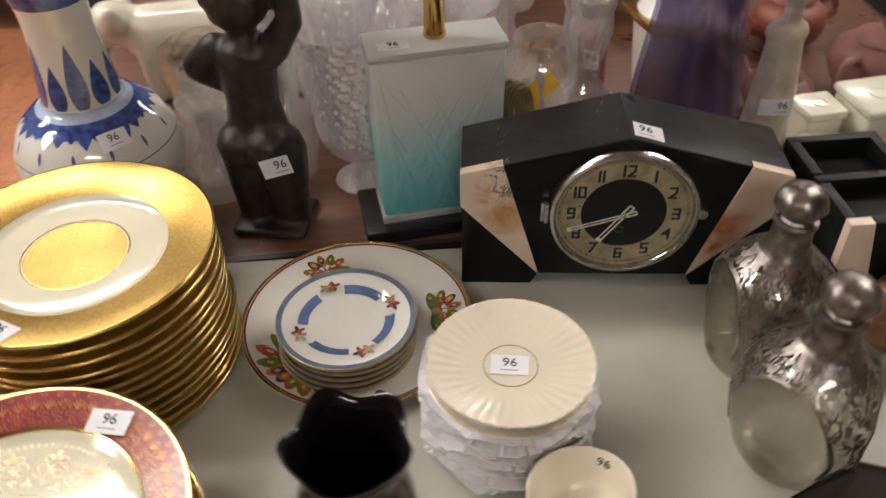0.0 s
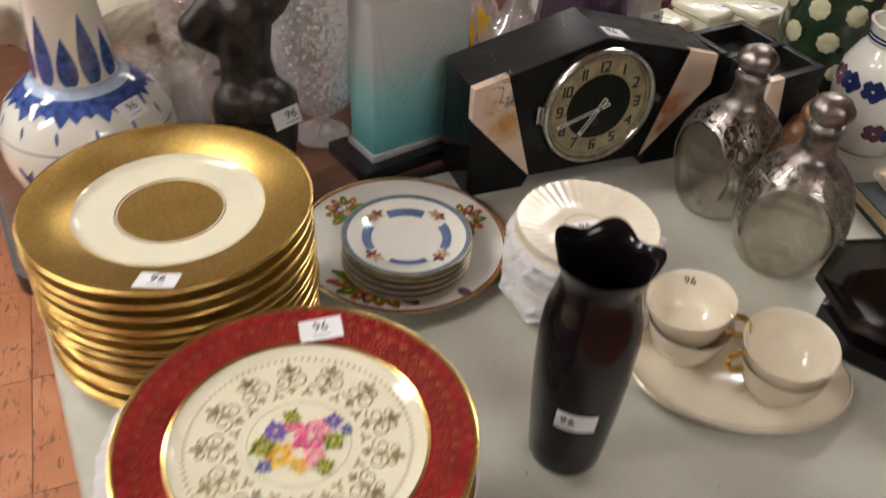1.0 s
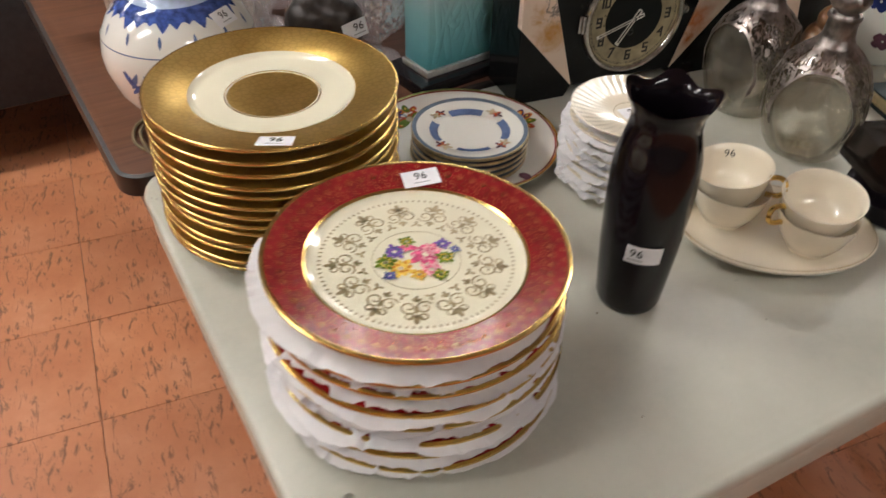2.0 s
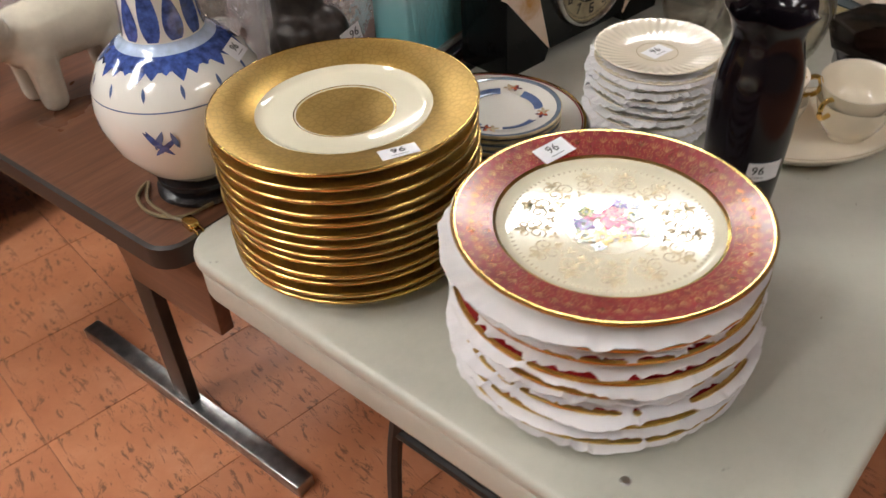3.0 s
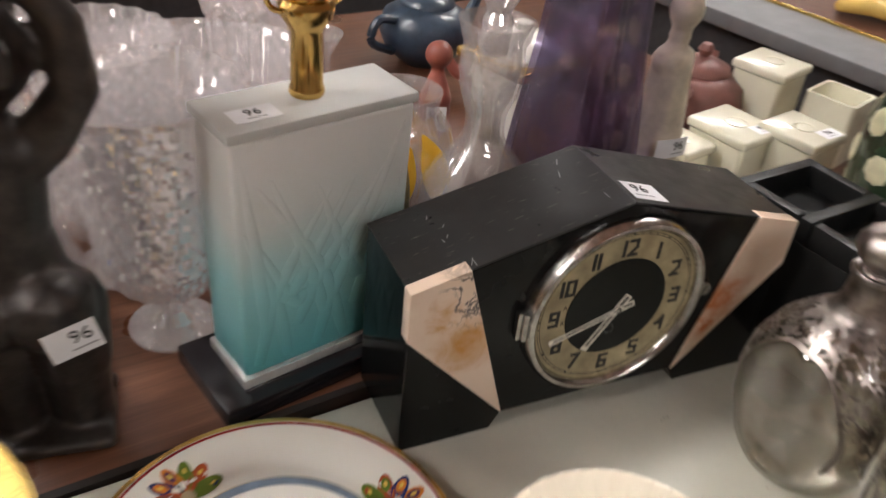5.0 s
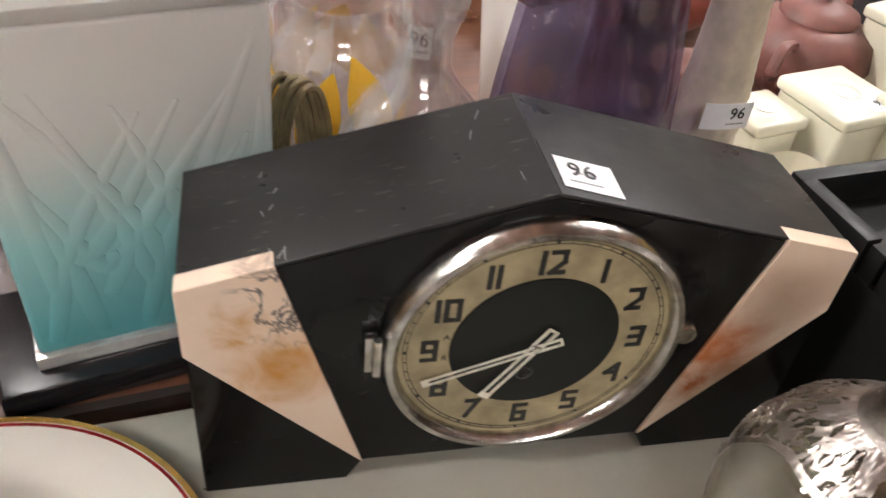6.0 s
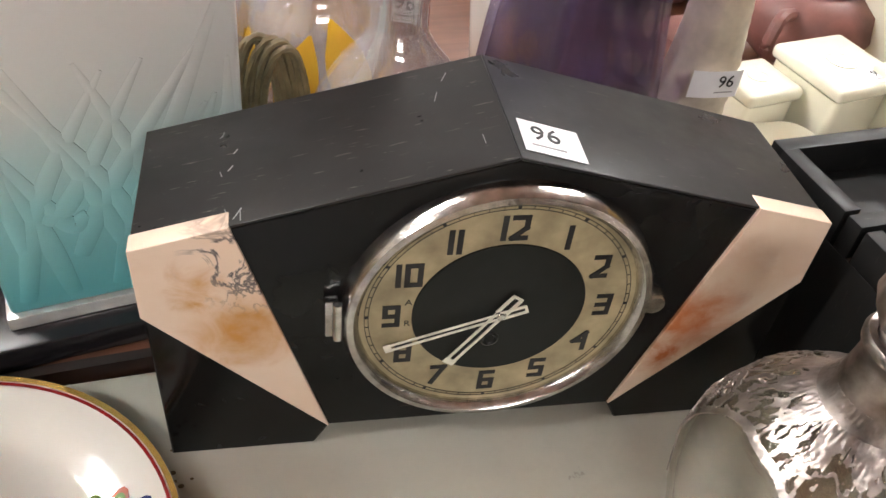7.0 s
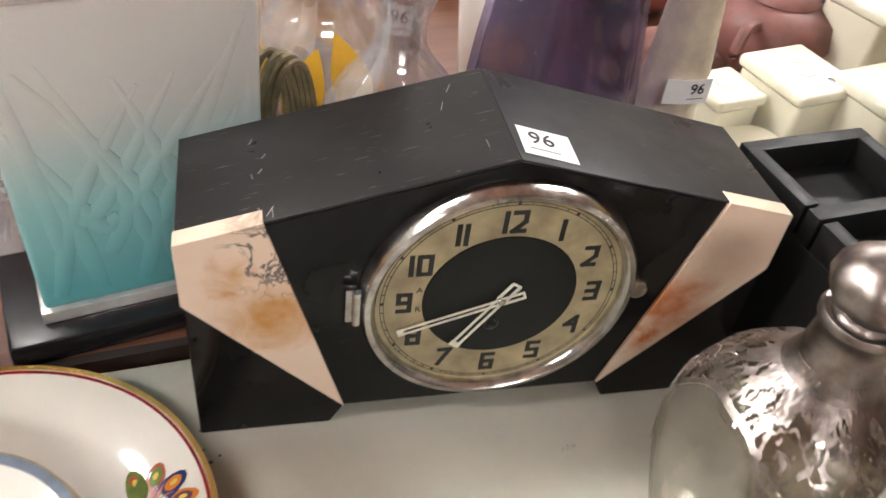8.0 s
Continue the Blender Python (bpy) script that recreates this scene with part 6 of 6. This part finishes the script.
floral_jar()
bm = bmesh.new()
for k in range(40):
    u = k / 39
    a = u * 15
    r = 0.006 + 0.030 * u
    ball(bm, (r * math.cos(a) * 0.6, r * math.sin(a) * 0.5, 0.110 - 0.075 * u), 0.010 + 0.014 * u)
limb(bm, (0, 0, 0.02), (0.0, 0.0, 0.05), 0.034, 0.036)
solo("shell_ornament", sculpt("shell_ornament", bm, "brownball", 0.003, 3), "brownball", "brown banded spiral shell ornament", "ornament", pose(0.475, -0.095, TOP + 0.014))


def picture_on_book():
    b = thing("book", "thick dark book with yellowed pages", "book", (0.612, -0.262, TOP), -12)
    part("page_block", box(0.210, 0.150, 0.020, 0.001, None, Matrix.Translation((0, 0, 0.0035))), "pages", b, "yellowed page block")
    for z in (0.0, 0.0236):
        part("cover", box(0.218, 0.158, 0.0034, 0.001, None, Matrix.Translation((0, 0, z))), "bookcover", b)
    f = thing("picture_frame", "pale framed dark picture lying on a book", "frame", (0.630, -0.262, TOP + 0.0272), -18)
    w, d = 0.20, 0.16
    bm = bmesh.new()
    for x, y, a, c in ((0, d / 2 - 0.009, w, 0.018), (0, -d / 2 + 0.009, w, 0.018), (w / 2 - 0.009, 0, 0.018, d - 0.036), (-w / 2 + 0.009, 0, 0.018, d - 0.036)):
        box(a, c, 0.014, 0.003, bm, Matrix.Translation((x, y, 0)))
    part("moulding", bm, "framewood", f)
    part("picture", box(w - 0.036, d - 0.036, 0.006, 0.0, None, Matrix.Translation((0, 0, 0.001))), "blackglass", f, "dark glazed picture")


picture_on_book()


# ---- animal and carton on the walnut table ----
bm = bmesh.new()
limb(bm, (-0.055, 0, 0.105), (0.065, 0, 0.105), 0.048, 0.052)
for x in (-0.055, 0.065):
    for y in (-0.028, 0.028):
        limb(bm, (x, y, 0.015), (x, y, 0.085), 0.021, 0.025)
limb(bm, (-0.075, 0, 0.115), (-0.115, 0, 0.125), 0.036, 0.036)
limb(bm, (-0.115, 0, 0.120), (-0.150, 0, 0.095), 0.030, 0.020)
for s in (-1, 1):
    ball(bm, (-0.100, s * 0.034, 0.142), 0.020, (0.9, 0.5, 1.2))
pg = solo("animal_figurine", sculpt("animal_figurine", bm, "pig", 0.004, 5), "pig", "stout ivory-glazed ceramic pig figurine", "figurine", pose(-0.455, 0.480, DTOP, 0, 0, 8))
solo("carton", box(0.075, 0.055, 0.045, 0.001), "paper", "small plain white cardboard carton", "carton", pose(-0.400, 0.360, DTOP, 0, 0, 12))


# ---- far tables and what stands on them ----
def grey_bench():
    e = thing("display_bench", "grey-topped display bench with dark shade below", "bench", (1.32, 0.70, 0), -75)
    L, D, H = 1.9, 0.72, 0.80
    part("benchtop", box(L, D, 0.03, 0.004, None, Matrix.Translation((0, 0, H - 0.03))), "greyboard", e)
    part("brass_trim", box(L - 0.02, 0.004, 0.006, 0.001, None, Matrix.Translation((0, -D / 2 + 0.15, H))), "goldline", e, "thin brass trim")
    part("inset_panel", box(L - 0.04, D - 0.18, 0.003, 0.0, None, Matrix.Translation((0, 0.075, H + 0.0002))), "laminate", e)
    # Dark solid stands for the black shade below the benchtop.
    part("cloth_front", box(L - 0.06, D - 0.08, H - 0.031, 0.004), "darkcloth", e, "dark block for the shade under the benchtop")
    return e


grey_bench()


def far_table(loc, turn, w, d, label):
    e = thing("covered_table", label, "table", (*loc, 0), turn)
    part("tabletop", slab(round_rect(w, d, 0.03, 4), 0.71, 0.74, 0.003), "darkcloth", e)
    for sx in (-1, 1):
        for sy in (-1, 1):
            part("leg", tube([(sx * (w / 2 - 0.08), sy * (d / 2 - 0.08), 0), (sx * (w / 2 - 0.08), sy * (d / 2 - 0.08), 0.71)], 0.015), "blacksteel", e)
    part("cloth", box(w - 0.04, d - 0.04, 0.5, 0.004, None, Matrix.Translation((0, 0, 0.21))), "darkcloth", e, "black cloth drape")
    return e


far_table((0.05, 1.75), 8.7, 2.4, 0.75, "dark cloth-covered table further back")
far_table((-1.75, 2.45), 8.7, 2.0, 0.75, "dark cloth-covered table across the aisle")
wavy = lambda n, k: (lambda a, r, z: (r * (1 + k * math.cos(n * a) * z * 12), z + 0.25 * k * z * math.cos(n * a)))
fd = thing("frilled_dish", "white frilled dish with gilt flower", "dish", (0.14, 0.90, DTOP))
part("dish_body", lathe([(0, 0.003), (0.02, 0.0), (0.022, 0.03), (0.035, 0.05), (0.065, 0.07), (0.062, 0.071), (0.03, 0.055), (0, 0.045)], 64, False, wavy(8, 0.08)), "white", fd, "", None, 60)
part("gilt_flower", lathe([(0, 0.045), (0.012, 0.050), (0.016, 0.075), (0.008, 0.085), (0, 0.086)], 20), "goldline", fd, "gilt flower knob")
bb = [(0.05, 0), (0.07, 0.01), (0.09, 0.06), (0.085, 0.11)]
for x, y, z, m, lab in ((-0.42, 1.6, 0.74, "paleblue", "pale blue glazed bowl on a dark cloth"), (-0.1, 1.7, 0.74, "plum", "dark plum glazed bowl on a dark cloth"), (0.35, 1.65, 0.74, "rust", "rust red glazed bowl on a dark cloth"), (0.72, 1.75, 0.74, "white", "white porcelain bowl on a dark cloth")):
    solo("glazed_bowl", lathe([(0, 0.002)] + shell(bb, 0.004), 48), m, lab, "bowl", pose(x, y, z), "bowls on the dark table", angle=50)
bench = lambda u, v: (1.32 + u * math.cos(radians(-75)) - v * math.sin(radians(-75)), 0.70 + u * math.sin(radians(-75)) + v * math.cos(radians(-75)), 0.8035)
for k in range(5):
    x, y, z = bench(-0.30, -0.06)
    solo("brown_plate", lathe(plate_profile(0.10, 0.016, 0.065), 64), "cord", "olive brown glazed plate in a stack", "plate", pose(x, y, z + 0.008 * k), "stack of brown plates", angle=50)
x, y, z = bench(0.02, -0.12)
bm = bmesh.new()
for k in range(4):
    a = 0.5 * k
    limb(bm, (-0.06, 0.02 * k - 0.03, 0.022), (0.0, 0.022 * k - 0.02, 0.030), 0.014, 0.018)
    limb(bm, (0.0, 0.022 * k - 0.02, 0.030), (0.06, 0.018 * k - 0.03, 0.022), 0.018, 0.012)
solo("ceramic_fruit", sculpt("ceramic_fruit", bm, "yellow", 0.004), "yellow", "yellow ceramic banana bunch ornament", "ornament", pose(x, y, z, 0, 0, -60))
x, y, z = bench(0.22, 0.02)
bx = thing("black_case", "black leather case with white lot label", "case", (x, y, z), -70)
part("case_body", box(0.20, 0.12, 0.10, 0.006), "darkcloth", bx)
sticker(bx, face_to((0.0, 0.0, 0.1006), (0, 0, 1), (0, 1, 0)), 0.045, 0.028)
x, y, z = bench(0.62, -0.10)
glass_thing("crystal_bowl", "large cut crystal bowl on the grey bench", "bowl", (x, y, z), [(r * 1.5, q * 1.4) for r, q in BOWL], "crystal", facets(26, 0.02, 0.02), 0, 90, "cut crystal glassware")
solo("oval_box", lathe([(0, 0), (0.07, 0), (0.074, 0.004), (0.074, 0.05), (0.070, 0.056), (0, 0.058)], 64, False, lambda a, r, z: (r * (1 + 0.25 * math.cos(a) ** 2), z)), "brownball", "polished dark brown oval box", "box", pose(0.79, 0.03, TOP, 0, 0, 20), angle=50)
glass_thing("crystal_bowl", "cut crystal bowl at the table's far side", "bowl", (0.86, -0.09, TOP), [(r * 1.2, q * 1.2) for r, q in BOWL], "crystal", facets(26, 0.02, 0.02), 0, 90, "cut crystal glassware")
solo("green_jade_dish", lathe([(0, 0), (0.03, 0), (0.055, 0.02), (0.052, 0.021), (0.028, 0.006), (0, 0.005)], 48), "leafgreen", "small olive glazed dish", "dish", pose(0.74, -0.17, TOP), angle=50)


# ---- floor tiles, single near the walk and joined further off ----
def floor_tiles():
    s, j = 0.305, 0.0012
    x0 = -0.7285 - 11 * s
    y0 = 0.28 - 14 * s
    me = mesh_of(box(s - j, s - j, 0.004, 0.0006, None, None, 1), "tile")
    me.materials.append(MAT["floor"])
    near, rest = [], bmesh.new()
    for i in range(30):
        for k in range(31):
            cx, cy = x0 + s * (i + 0.5), y0 + s * (k + 0.5)
            if not (-4.15 < cx < 4.95 and -3.95 < cy < 5.15):
                continue
            if -2.4 < cx < 0.9 and -1.4 < cy < 1.5:
                near.append((cx, cy))
            else:
                box(s - j, s - j, 0.004, 0, rest, Matrix.Translation((cx, cy, -0.004)))
    for cx, cy in near:
        o = new("tile", me)
        o.parent = FLOOR
        o.location = (cx, cy, -0.004)
    o = part("far_tiles", rest, "floor", FLOOR, "orange-brown vinyl tiles", kind="stuff")


floor_tiles()
